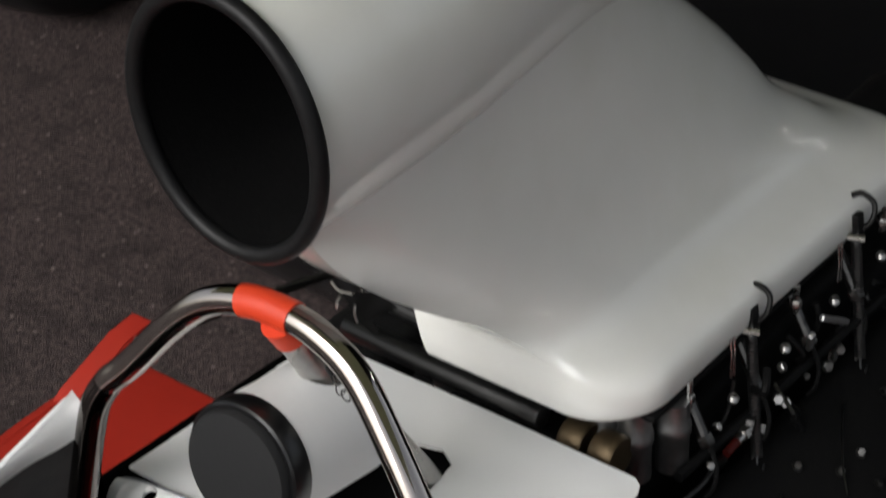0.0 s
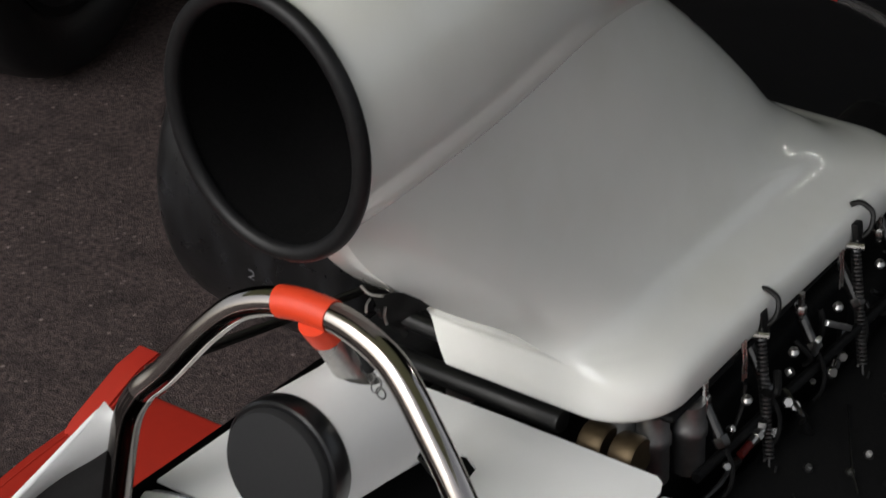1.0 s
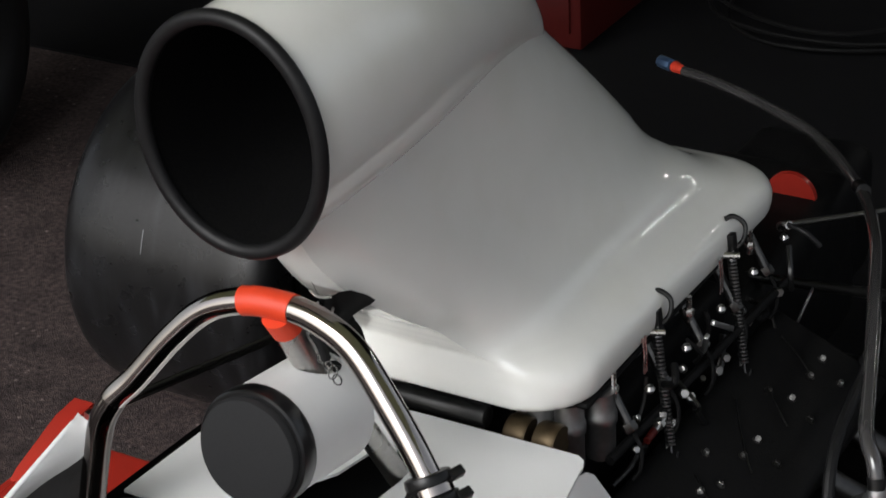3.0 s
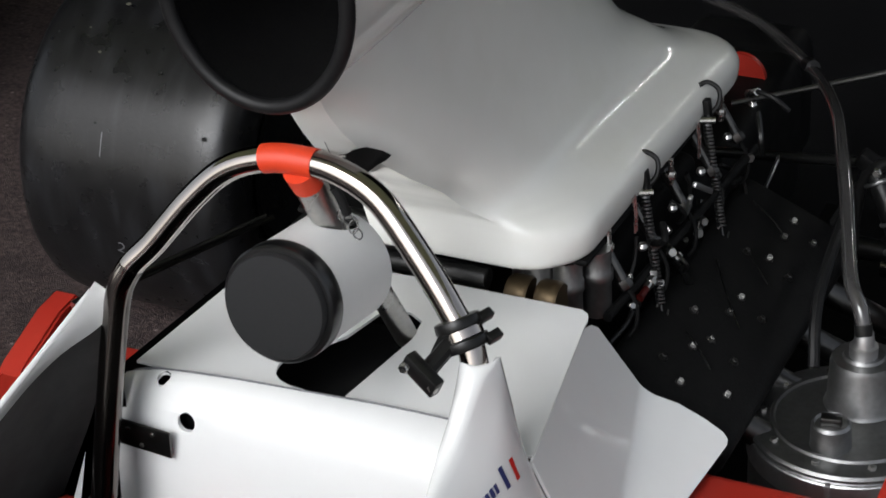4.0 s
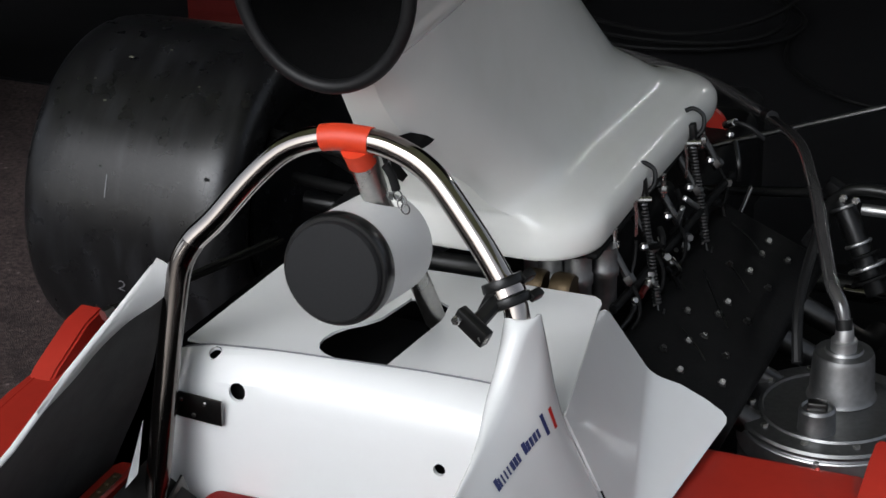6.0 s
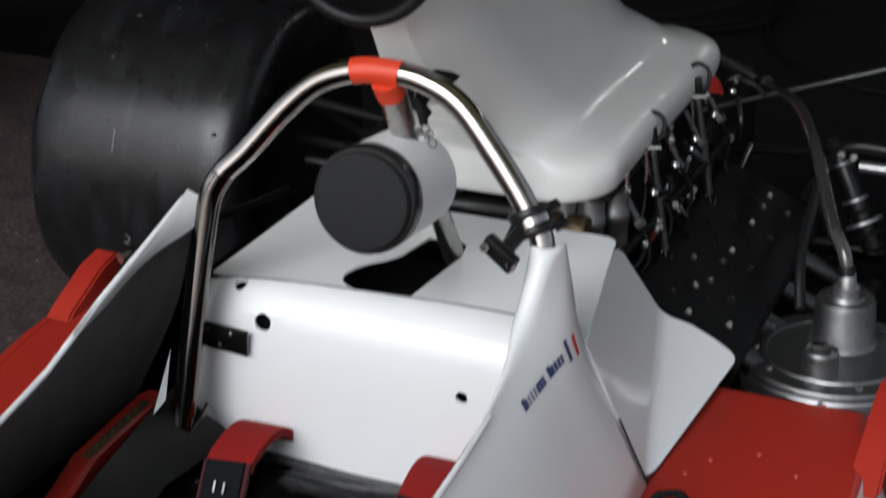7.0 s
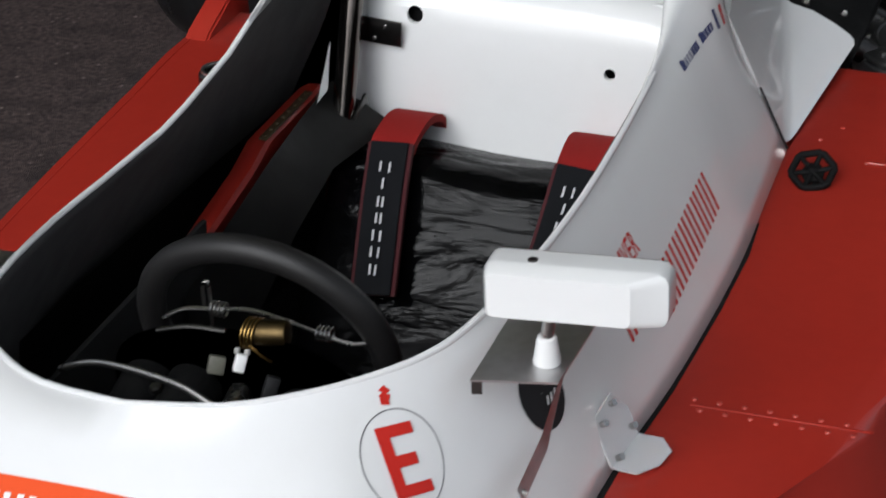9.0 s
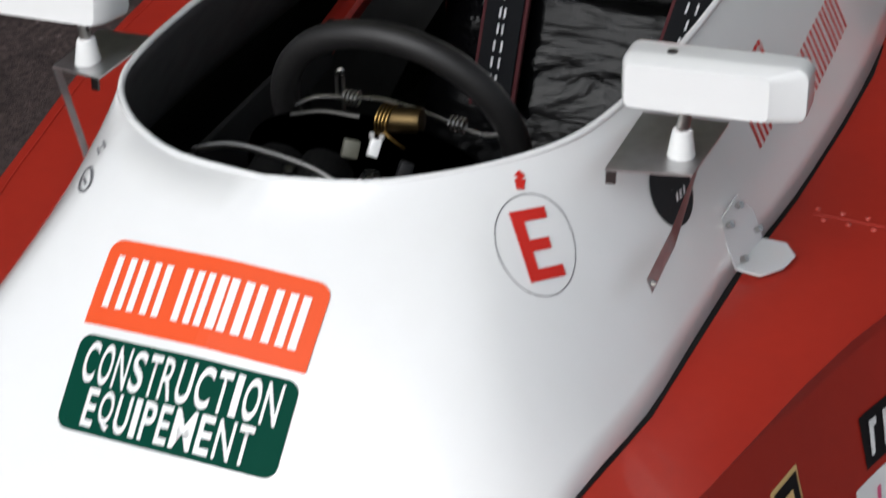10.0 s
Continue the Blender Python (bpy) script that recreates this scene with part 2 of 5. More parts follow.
def part(name, bm, mat, parent, label="", smooth=35):
    ob = new(name, finish(bm, name, mat, smooth))
    if parent:
        ob.parent = parent
    if label:
        ob["label"] = label
    return ob


def thing(name, label, category, at=(0, 0, 0), group="", kind=""):
    ob = new(name)
    ob.location = at
    ob.empty_display_size = 0.1
    return tagged(ob, label, category, group, kind)


def frame_of(direction):
    d = Vector(direction).normalized()
    a = Vector((0, 0, 1)) if abs(d.z) < 0.95 else Vector((1, 0, 0))
    u = d.cross(a).normalized()
    return d, u, u.cross(d).normalized()


def add_rings(bm, rings, closed=True, cap=True, cap_end=None):
    rows = [[bm.verts.new(p) for p in r] for r in rings]
    for a, b in zip(rows, rows[1:]):
        n = len(a)
        for i in range(n if closed else n - 1):
            bm.faces.new((a[i], a[(i + 1) % n], b[(i + 1) % n], b[i]))
    if cap and closed:
        bm.faces.new(rows[0][::-1])
        bm.faces.new(rows[-1])
    return rows


def add_cyl(bm, a, b, r, r2=None, n=20, bevel=0.0):
    a, b = Vector(a), Vector(b)
    r2 = r if r2 is None else r2
    d, u, v = frame_of(b - a)
    length = (b - a).length
    prof = [(0, r), (length, r2)] if not bevel else [(0, r - bevel), (bevel * 0.3, r - bevel * 0.3), (bevel, r), (length - bevel, r2),
                                                     (length - bevel * 0.3, r2 - bevel * 0.3), (length, r2 - bevel)]
    rings = [[a + d * h + (u * math.cos(t) + v * math.sin(t)) * q for t in (2 * math.pi * i / n for i in range(n))] for h, q in prof]
    add_rings(bm, rings)
    return bm


def spline(points, steps=6):
    pts = [Vector(p) for p in points]
    out = []
    for i in range(len(pts) - 1):
        p0, p1, p2, p3 = pts[max(i - 1, 0)], pts[i], pts[i + 1], pts[min(i + 2, len(pts) - 1)]
        for k in range(steps):
            t = k / steps
            out.append(0.5 * ((2 * p1) + (p2 - p0) * t + (2 * p0 - 5 * p1 + 4 * p2 - p3) * t * t + (3 * p1 - p0 - 3 * p2 + p3) * t ** 3))
    out.append(pts[-1])
    return out


def add_tube(bm, points, r, n=14, closed=False, cap=True):
    pts = [Vector(p) for p in points]
    m = len(pts)
    tang = []
    for i in range(m):
        a = pts[(i - 1) % m] if closed else pts[max(i - 1, 0)]
        b = pts[(i + 1) % m] if closed else pts[min(i + 1, m - 1)]
        tang.append((b - a).normalized())
    _, u, v = frame_of(tang[0])
    rings = []
    for i in range(m):
        d = tang[i]
        u = (u - d * u.dot(d)).normalized()
        v = d.cross(u)
        q = r[i] if isinstance(r, (list, tuple)) else r
        rings.append([pts[i] + (u * math.cos(t) + v * math.sin(t)) * q for t in (2 * math.pi * k / n for k in range(n))])
    if closed:
        rings.append(rings[0])
        add_rings(bm, rings, cap=False)
        bmesh.ops.remove_doubles(bm, verts=bm.verts, dist=1e-6)
    else:
        add_rings(bm, rings, cap=cap)
    return bm


def add_box(bm, size, m=None, bevel=0.0, seg=2):
    made = bmesh.ops.create_cube(bm, size=1.0)["verts"]
    bmesh.ops.scale(bm, vec=size, verts=made)
    if bevel:
        edges = list({e for v in made for e in v.link_edges})
        res = bmesh.ops.bevel(bm, geom=edges, offset=bevel, segments=seg, profile=0.5, affect="EDGES")
        made = [v for v in bm.verts if v.is_valid and (v in set(res["verts"]) or v in set(made))]
    if m is not None:
        bmesh.ops.transform(bm, matrix=m, verts=made)
    return bm


def box(size, m=None, bevel=0.003, seg=2):
    bm = bmesh.new()
    add_box(bm, size, None, bevel, seg)
    if m is not None:
        bmesh.ops.transform(bm, matrix=m, verts=bm.verts)
    return bm


def cyl(a, b, r, r2=None, n=24, bevel=0.0):
    return add_cyl(bmesh.new(), a, b, r, r2, n, bevel)


def tube(points, r, n=14, steps=6, closed=False):
    return add_tube(bmesh.new(), spline(points, steps) if steps > 1 else points, r, n, closed)


def lathe(prof, m, n=48):
    """Turns (radius, height) pairs round local z."""
    bm = bmesh.new()
    rings = [[Vector((r * math.cos(t), r * math.sin(t), h)) for t in (2 * math.pi * i / n for i in range(n))] for r, h in prof]
    add_rings(bm, rings)
    bmesh.ops.transform(bm, matrix=m, verts=bm.verts)
    return bm


def prism(outline, z0, z1, bevel=0.0, seg=3):
    bm = bmesh.new()
    lo = [bm.verts.new((x, y, z0)) for x, y in outline]
    hi = [bm.verts.new((x, y, z1)) for x, y in outline]
    n = len(outline)
    bm.faces.new(lo[::-1])
    top = bm.faces.new(hi)
    for i in range(n):
        bm.faces.new((lo[i], lo[(i + 1) % n], hi[(i + 1) % n], hi[i]))
    if bevel:
        bmesh.ops.bevel(bm, geom=list(top.edges), offset=bevel, segments=seg, profile=0.5, affect="EDGES")
    return bm


def hexagon(bm, at, axis, r, h):
    d, u, v = frame_of(axis)
    at = Vector(at)
    rings = [[at + d * k + (u * math.cos(t) + v * math.sin(t)) * q for t in (math.pi * i / 3 for i in range(6))] for k, q in ((0, r), (h * 0.8, r), (h, r * 0.8))]
    add_rings(bm, rings)
    return bm


def cut(ob, cutters):
    """Takes the cutters' shapes out of a mesh for good."""
    for bm in cutters:
        knife = new("knife", finish(bm, "knife", None))
        mod = ob.modifiers.new("cut", "BOOLEAN")
        mod.operation, mod.object, mod.solver = "DIFFERENCE", knife, "EXACT"
        me = bpy.data.meshes.new_from_object(ob.evaluated_get(bpy.context.evaluated_depsgraph_get()))
        ob.modifiers.clear()
        old = ob.data
        ob.data = me
        bpy.data.meshes.remove(old)
        data = knife.data
        bpy.data.objects.remove(knife)
        bpy.data.meshes.remove(data)
    ob.data.set_sharp_from_angle(angle=radians(35))


# ---------------------------------------------------------------- the place
def plane_slab(name, size, at, mat, label, category):
    ob = part(name, box(size, pose(*at), 0.0), mat, None)
    return tagged(ob, label, category, kind="structure")


ground = part("ground", box((400, 400, 0.2), pose(0, 0, -0.1), 0.0), ASPHALT, None)
tagged(ground, "dark reddish-brown worn asphalt of the paddock", "ground", kind="structure")
# added black sheet: darkens the ground where the light falls off
mat = part("floor_mat", prism([(-.78, 1.5), (1.75, 1.5), (1.75, 6.0), (-3.5, 6.0), (-3.5, 2.4), (-1.25, 2.4), (-1.15, 1.95)], 0, .008), DARK_SCREEN, None)
tagged(mat, "black sheet added to darken the ground at the back of the awning", "ground sheet", kind="structure")
plane_slab("ceiling", (6.9, 2.5, 0.004), (-1.05, 0.05, 2.9), CANVAS, "pale translucent canvas awning roof over the car", "awning")
# unseen back roof and walls, added and placed to shape the light
plane_slab("ceiling_back", (6.3, 6.3, 0.004), (-1.35, 4.455, 2.9), DARK_SCREEN, "unseen dark roof added behind the car to dim the back", "awning")
plane_slab("wall_back", (9.0, 0.04, 2.9), (0, 7.62, 1.45), DARK_SCREEN, "unseen dark back wall added to the awning to hold light off", "wall")
plane_slab("wall_right", (0.04, 4.3, 2.9), (1.82, 5.45, 1.45), DARK_SCREEN, "unseen dark side sheet added to keep light off the rear", "wall")
plane_slab("wall_left", (0.04, 6.6, 2.9), (-4.53, 4.3, 1.45), DARK_SCREEN, "unseen dark side wall added to the awning to hold light off", "wall")

# ---------------------------------------------------------------- the car
car = thing("racing_car", "white and red vintage single-seater racing car parked on asphalt", "racing car")

# --- cockpit surround: rim and foot of each station, from the roll hoop forward along one flank to the nose
RIM = [(.288, -.024, .858), (.288, -.042, .850), (.2845, -.078, .808), (.2815, -.135, .772), (.283, -.24, .7495), (.288, -.42, .737), (.290, -.62, .731),
       (.282, -.80, .732), (.261, -.94, .732), (.238, -1.005, .731), (.200, -1.058, .730), (.148, -1.106, .728), (.075, -1.147, .724), (-.027, -1.168, .720)]
FOOT = [(.403, .004, .507), (.405, -.045, .507), (.407, -.10, .507), (.410, -.17, .507), (.416, -.30, .506), (.416, -.45, .506), (.408, -.65, .506),
        (.392, -.82, .506), (.386, -.99, .505), (.382, -1.13, .505), (.360, -1.285, .504), (.325, -1.42, .44), (.165, -1.53, .31), (-.035, -1.555, .29)]
LEVELS = 10
# the sleeve round the hoop's near leg: inner edge and bulge at the first stations
SLEEVE = [((.2440, -.018, .861), (-.004, -.034, .001)), ((.2440, -.012, .850), (-.006, -.040, .001)), ((.2455, -.008, .80), (-.011, -.046, .010)), ((.2500, -.006, .745), (-.018, -.038, .020)), ((.2680, -.200, .728), (-.004, -.006, .012))]
WRAP = 10


def keel_x(y):
    return -.004 + .032 * (y + .5)


def other_side(p):
    """The same place on the other flank; the car leans a little on its springs."""
    p = Vector(p)
    d = p.x - keel_x(p.y)
    return Vector((p.x - 2 * d, p.y, p.z - .12 * d))


def station(i):
    a, b = Vector(RIM[i]), Vector(FOOT[i])
    lead = min(max((i - 7) / 6, 0), 1)
    outward = Vector((0.9 * (1 - lead), -0.75 * lead, 0.42 + 0.25 * lead)).normalized()
    swell = 0.006 - 0.015 * math.sin(math.pi * min(max((i - 7) / 4.5, 0), 1)) + 0.030 * max(0, (i - 10) / 3)
    inward = Vector((a.x - b.x, a.y - b.y, 0)).normalized() * .004
    q, bulge = SLEEVE[i] if i < 5 else (a + inward - Vector((0, 0, .004)), (0, 0, .001))
    q, bulge = Vector(q), Vector(bulge)
    row = [(a + q) / 2 + (a - q) / 2 * math.cos(t) + bulge * math.sin(t) for t in (math.pi * (WRAP - k) / WRAP for k in range(WRAP))]
    for k in range(LEVELS + 1):
        t = k / LEVELS
        p = a.lerp(b, t) + outward * swell * 4 * t * (1 - t)
        # the rear edge turns in where it meets the plate's corner
        p.x -= (.028, .022, .012, .005, 0)[min(i, 4)] * min(t / .36, 1, (1 - t) / .45)
        row.append(p)
    return row


def dense(rows, steps=3):
    cols = list(zip(*rows))
    return list(zip(*[spline(c, steps) for c in cols]))


all_right = dense([station(i) for i in range(len(RIM))], 3)
FAR_RIM = [(-.62, -.2975, .6955), (-.48, -.293, .708), (-.353, -.291, .726), (-.24, -.277, .776), (-.14, -.262, .815), (-.085, -.253, .838), (-.050, -.2495, .850), (-.014, -.246, .800), (.0, -.243, .78)]


def far_row(r):
    """A row of the far flank, lifted towards the hoop."""
    q = [other_side(p) for p in r[WRAP:]]
    front = min(max((-.66 - q[0].y) / .25, 0), 1)
    q = [p + Vector(((-.010 + .038 * k / LEVELS) * front, 0, 0)) for k, p in enumerate(q)]
    if q[0].y > -.62:
        ys = [a[0] for a in FAR_RIM]
        d = Vector((np.interp(q[0].y, ys, [a[1] for a in FAR_RIM]), q[0].y, np.interp(q[0].y, ys, [a[2] for a in FAR_RIM]))) - q[0]
        q = [p + d * (1 - k / LEVELS) for k, p in enumerate(q)]
    inward = Vector((q[0].x - q[-1].x, q[0].y - q[-1].y, 0)).normalized() * .004 - Vector((0, 0, .004))
    return [q[0] + inward * ((WRAP - k) / WRAP) for k in range(WRAP)] + q


rows = [list(r) for r in all_right] + [far_row(r) for r in reversed(all_right[:-1])]
bm = bmesh.new()
add_rings(bm, rows, closed=False, cap=False)
bmesh.ops.recalc_face_normals(bm, faces=bm.faces)
up = sum((f.normal.z for f in bm.faces))
if up < 0:
    bmesh.ops.reverse_faces(bm, faces=bm.faces)
me = bpy.data.meshes.new("cowl")
bm.to_mesh(me)
bm.free()
for p in me.polygons:
    p.use_smooth = True
me.materials.append(WHITE)
me.materials.append(LINING)
cowl = new("cowl", me)
cowl.parent = car
cowl["label"] = "white glass-fibre cockpit surround and nose"
solid = cowl.modifiers.new("thickness", "SOLIDIFY")
solid.thickness = 0.006
solid.offset = -1
solid.material_offset = 1
solid.material_offset_rim = 0

rim_line = [r[WRAP] + Vector((0, 0, -.0034)) for k, r in enumerate(rows) if k > 20 or r[WRAP].y < -.26]
bm = bmesh.new()
add_tube(bm, rim_line, 0.0042, 10)
part("rim", bm, WHITE, cowl, "white rolled edge round the cockpit")
# web that runs up to the hoop's far leg
bm = bmesh.new()
upper = spline([(-.2490, -.041, .8555), (-.2500, -.060, .847), (-.2535, -.085, .838), (-.262, -.140, .815), (-.270, -.200, .792), (-.277, -.245, .775), (-.285, -.300, .752)], 4)
lower = spline([(-.2170, -.046, .8420), (-.2215, -.057, .822), (-.2330, -.076, .808), (-.254, -.120, .795), (-.268, -.170, .778), (-.276, -.230, .758), (-.284, -.300, .742)], 4)
add_rings(bm, [[a.lerp(b, k / 4) + Vector((.003, -.004, .004)) * math.sin(math.pi * k / 4) for k in range(5)] for a, b in zip(upper, lower)], closed=False, cap=False)
bmesh.ops.solidify(bm, geom=bm.faces, thickness=.003)
part("hoop_fairing", bm, WHITE, cowl, "white web running up to the hoop's leg", smooth=60)
# black ribbon put in for the shadow gap where the surround meets the tank deck
strip = []
for x, y, w in ((.408, -.214, .006), (.416, -.30, .005), (.416, -.45, .004), (.408, -.65, .004), (.393, -.82, .004), (.387, -1.00, .004), (.383, -1.13, .004), (.361, -1.285, .003)):
    strip.append([Vector((x - .03, y, .5035)), Vector((x + w, y - w * .3, .5035)), Vector((x + w, y - w * .3, .5015)), Vector((x - .03, y, .5015))])
bm = bmesh.new()
add_rings(bm, strip)
part("joint_strip", bm, BLACK, cowl, "black ribbon for the shadow gap along the joint")

part("seam", cyl((.3620, .000, .602), (.4030, .0065, .509), .0016, n=8), BLACK, cowl, "dark gap at the flank's rear edge")
# a surface tree to lay the decals on
from mathutils.bvhtree import BVHTree

cowl_tree = BVHTree.FromPolygons([tuple(v.co) for v in cowl.data.vertices], [tuple(p.vertices) for p in cowl.data.polygons])


def side_pod(outer, inner, z_top, name, label, lean_out=0.0):
    bm = prism(outer + inner, .16, z_top, 0.022 if lean_out else 0.008, 4)
    for v in bm.verts:
        if v.co.x > .42:
            v.co.x += lean_out * (z_top - .02 - v.co.z) if v.co.z < z_top - .02 else 0
    return part(name, bm, RED, car, label)


pod_r = side_pod([(.640, .335), (.670, .20), (.668, 0), (.666, -.25), (.666, -.42), (.663, -.55), (.648, -.668), (.612, -.75), (.572, -.835), (.543, -.92), (.516, -1.024), (.474, -1.226), (.425, -1.45)],
                 [(.30, -1.45), (.340, -1.28), (.366, -1.0), (.388, -.60), (.388, .335)], .502, "side_pod", "red painted fuel-tank side pod with rivets", .30)
pod_l = side_pod([(-.690, .40), (-.688, .20), (-.678, .05), (-.664, -.22), (-.652, -.40), (-.642, -.49), (-.613, -.65), (-.589, -.77), (-.569, -.87), (-.525, -1.05), (-.45, -1.30)],
                 [(-.40, -1.30), (-.428, -1.0), (-.428, -.65), (-.405, -.25), (-.38, .40)], .440, "side_pod", "red painted fuel-tank side pod with rivets")
crease = [(-.676, .40), (-.674, .20), (-.664, .05), (-.650, -.22), (-.638, -.40), (-.628, -.49), (-.599, -.65), (-.575, -.77), (-.555, -.87), (-.511, -1.05)]
part("crease", tube([(x, y, .4394) for x, y in crease], .0018, 8, 3), RED, pod_l, "raised crease along the deck's edge")
far_cap = part("filler_cap", lathe([(.001, 0), (.030, 0), (.033, .004), (.033, .016), (.029, .021), (.020, .022), (.018, .018), (.001, .018)], pose(-.552, .118, .440), 28), DARK_METAL, pod_l, "dark metal filler cap with a pale rim")
part("ring", lathe([(.024, .0215), (.029, .0215), (.029, .0245), (.024, .0245), (.024, .0215)], pose(-.552, .118, .440), 28), ALLOY, far_cap)
for pod, x, y0, y1, z, t in ((pod_r, .672, .12, .345, .50, 1), (pod_l, -.664, .23, .432, .440, -1)):
    bm = bmesh.new()
    high = .052
    prof = [(y0, z - .02), (y1, z - .02), (y1, z + high), (y1 - .05, z + high - .004), (y0 + .05, z + .012)]
    a = [bm.verts.new((x - .022, y, q)) for y, q in prof]
    b = [bm.verts.new((x + .022, y, q)) for y, q in prof]
    bm.faces.new(a)
    bm.faces.new(b[::-1])
    for i in range(5):
        bm.faces.new((a[i], b[i], b[(i + 1) % 5], a[(i + 1) % 5]))
    bmesh.ops.bevel(bm, geom=list(bm.edges), offset=.004, segments=2, affect="EDGES")
    part("fin", bm, RED, pod, "red upright fin at the tank's rear corner")
# floor of the tub, inner walls, undertray
part("undertray", box((.78, 1.95, .05), pose(0, -.62, .165), .01), BLACK, car, "black monocoque floor")
# added black sheet: covers the tank's red where the cockpit lies in shade
bm = bmesh.new()
add_rings(bm, [[Vector((x + d, y, z)) for d, z in ((.036, .515), (.016, .462), (.012, .40), (.012, .30), (.012, .17))] for x, y in ((-.372, .10), (-.395, -.25), (-.418, -.65), (-.418, -1.0), (-.38, -1.25))], closed=False, cap=False)
bmesh.ops.solidify(bm, geom=bm.faces, thickness=.004)
part("lining", bm, BLACK, car, "black sheet added for the dark inside the far tank")
# the cockpit's shade is put into a darker copy of the red
part("tub_wall", box((.012, .86, .34), pose(.31, -.45, .35), .004), RED_SHADED, car, "inner wall of the monocoque in red darkened for shade")
bm = bmesh.new()
add_rings(bm, [[Vector((x, y, z - low)) for x, z in ((-.300, .566), (-.284, .575), (-.268, .576), (-.263, .570), (-.264, .540), (-.276, .47), (-.290, .40))] for y, low in ((-.115, 0), (-.30, 0), (-.36, .020), (-.50, .045), (-.63, .075))], closed=False, cap=False)
bmesh.ops.solidify(bm, geom=bm.faces, thickness=.006)
# another added black sheet, for the shade further forward
part("lining", box((.008, .62, .275), pose(-.258, -.86, .440, 0, 5, 0), .002), BLACK, car, "black sheet added for the dark inside the far flank")
tub_l = part("tub_wall", bm, RED, car, "red inner wall of the monocoque with a folded top flange")
part("strip", box((.012, .165, .003), pose(-.2700, -.232, .5785, 0, 8, 0), .001), BRONZE, tub_l, "dull bronze strip with rivets")
for k in range(8):
    part("rivet", hexagon(bmesh.new(), (-.2700, -.160 - k * .021, .5795), (.2, 0, 1), .0030, .003), BRONZE, tub_l)
bm = bmesh.new()
bm.faces.new([bm.verts.new(p) for p in ((-.250, -.108, .645), (-.250, -.168, .570), (-.240, -.149, .585))])
bmesh.ops.solidify(bm, geom=bm.faces, thickness=.003)
part("web", bm, WHITE, car, "white gusset beside the hoop's leg")
bm = bmesh.new()
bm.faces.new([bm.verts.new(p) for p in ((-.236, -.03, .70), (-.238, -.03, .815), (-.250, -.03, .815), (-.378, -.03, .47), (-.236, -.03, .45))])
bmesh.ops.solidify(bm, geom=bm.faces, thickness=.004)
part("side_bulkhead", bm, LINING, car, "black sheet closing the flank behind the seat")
# added sheet: blocks the view to the red tank with plain dark
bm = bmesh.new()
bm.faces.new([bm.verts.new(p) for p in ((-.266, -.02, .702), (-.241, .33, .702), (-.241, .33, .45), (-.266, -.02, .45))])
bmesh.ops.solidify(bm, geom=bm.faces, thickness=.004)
part("side_sheet", bm, BLACK, car, "black sheet added for the dark under the cover's edge")
part("bulkhead", box((.56, .02, .30), pose(0, -1.12, .36), .004), BLACK, car, "black front bulkhead behind the dash")

# --- cover between the hoop and the engine
bm = bmesh.new()
prof = [(-.060, .455), (-.052, .500), (-.046, .560), (-.040, .620), (-.036, .655), (-.030, .680), (-.018, .698), (0, .709), (.022, .7145), (.034, .7155)]
xs = [-.252, -.24, -.2, -.1, 0, .1, .2, .24, .252]
th = .006
outer_rows = [[Vector((x, y + .07 * (x - .2) * min(max(y + .018, 0) / .052, 1), z - .018 * (abs(x) / .252) ** 6)) for x in xs] for y, z in prof]
inner_rows = [[p + (Vector((0, th, 0)) if i < 5 else Vector((0, th * .5, -th))) for p in r] for i, r in enumerate(outer_rows)]
a = [[bm.verts.new(p) for p in r] for r in outer_rows]
b = [[bm.verts.new(p) for p in r] for r in inner_rows]
for g, flip in ((a, False), (b, True)):
    for r, q in zip(g, g[1:]):
        for i in range(len(xs) - 1):
            f = (r[i], r[i + 1], q[i + 1], q[i])
            bm.faces.new(f[::-1] if flip else f)
for i in range(len(xs) - 1):
    bm.faces.new((a[0][i], b[0][i], b[0][i + 1], a[0][i + 1]))
    bm.faces.new((a[-1][i], a[-1][i + 1], b[-1][i + 1], b[-1][i]))
for k in range(len(prof) - 1):
    bm.faces.new((a[k][0], a[k + 1][0], b[k + 1][0], b[k][0]))
    bm.faces.new((a[k][-1], b[k][-1], b[k + 1][-1], a[k + 1][-1]))
cover = part("bulkhead_cover", bm, WHITE, car, "white panel behind the seat and over the fuel cell", smooth=50)
# drawn line: the top plate's front edge with its shadow, in grey
part("sealant", tube([p + Vector((0, .0005, .0004)) for p in outer_rows[-1][1:-1]], .0014, 8, 4), VINYL_GREY, cover, "grey line for the plate's edge and its shadow")
slot = [(-.070, .085), (-.069, .070), (-.062, .054), (-.050, .044), (-.035, .038), (.042, .030), (.062, .19), (.055, .235), (.03, .25), (-.005, .24), (-.013, .20), (-.020, .168), (-.034, .146), (-.052, .128), (-.064, .108)]
knife = prism(slot, .60, .80)
holes = [cyl((-.146, -.2, .667), (-.146, .2, .667), .0125, n=24), cyl((.152, -.2, .612), (.152, .2, .612), .0085, n=24), cyl((-.191, -.004, .60), (-.191, -.004, .80), .009, n=20)]
cut(cover, holes)
deck_outline = [(-.246, .018), (.3105, .006), (.2570, .298), (.2555, .314), (.2495, .328), (.238, .336), (.02, .336), (-.225, .330)]
top_plate = part("top_plate", prism(deck_outline, .7025, .7065), WHITE, car, "white top plate with an opening for the brace")
cut(top_plate, [knife])
# black plates put in for the shade seen through the slot and holes
part("cavity", box((.30, .31, .004), pose(0, .175, .62), 0.0), BLACK, cover, "black plate put in for the shade under the opening")
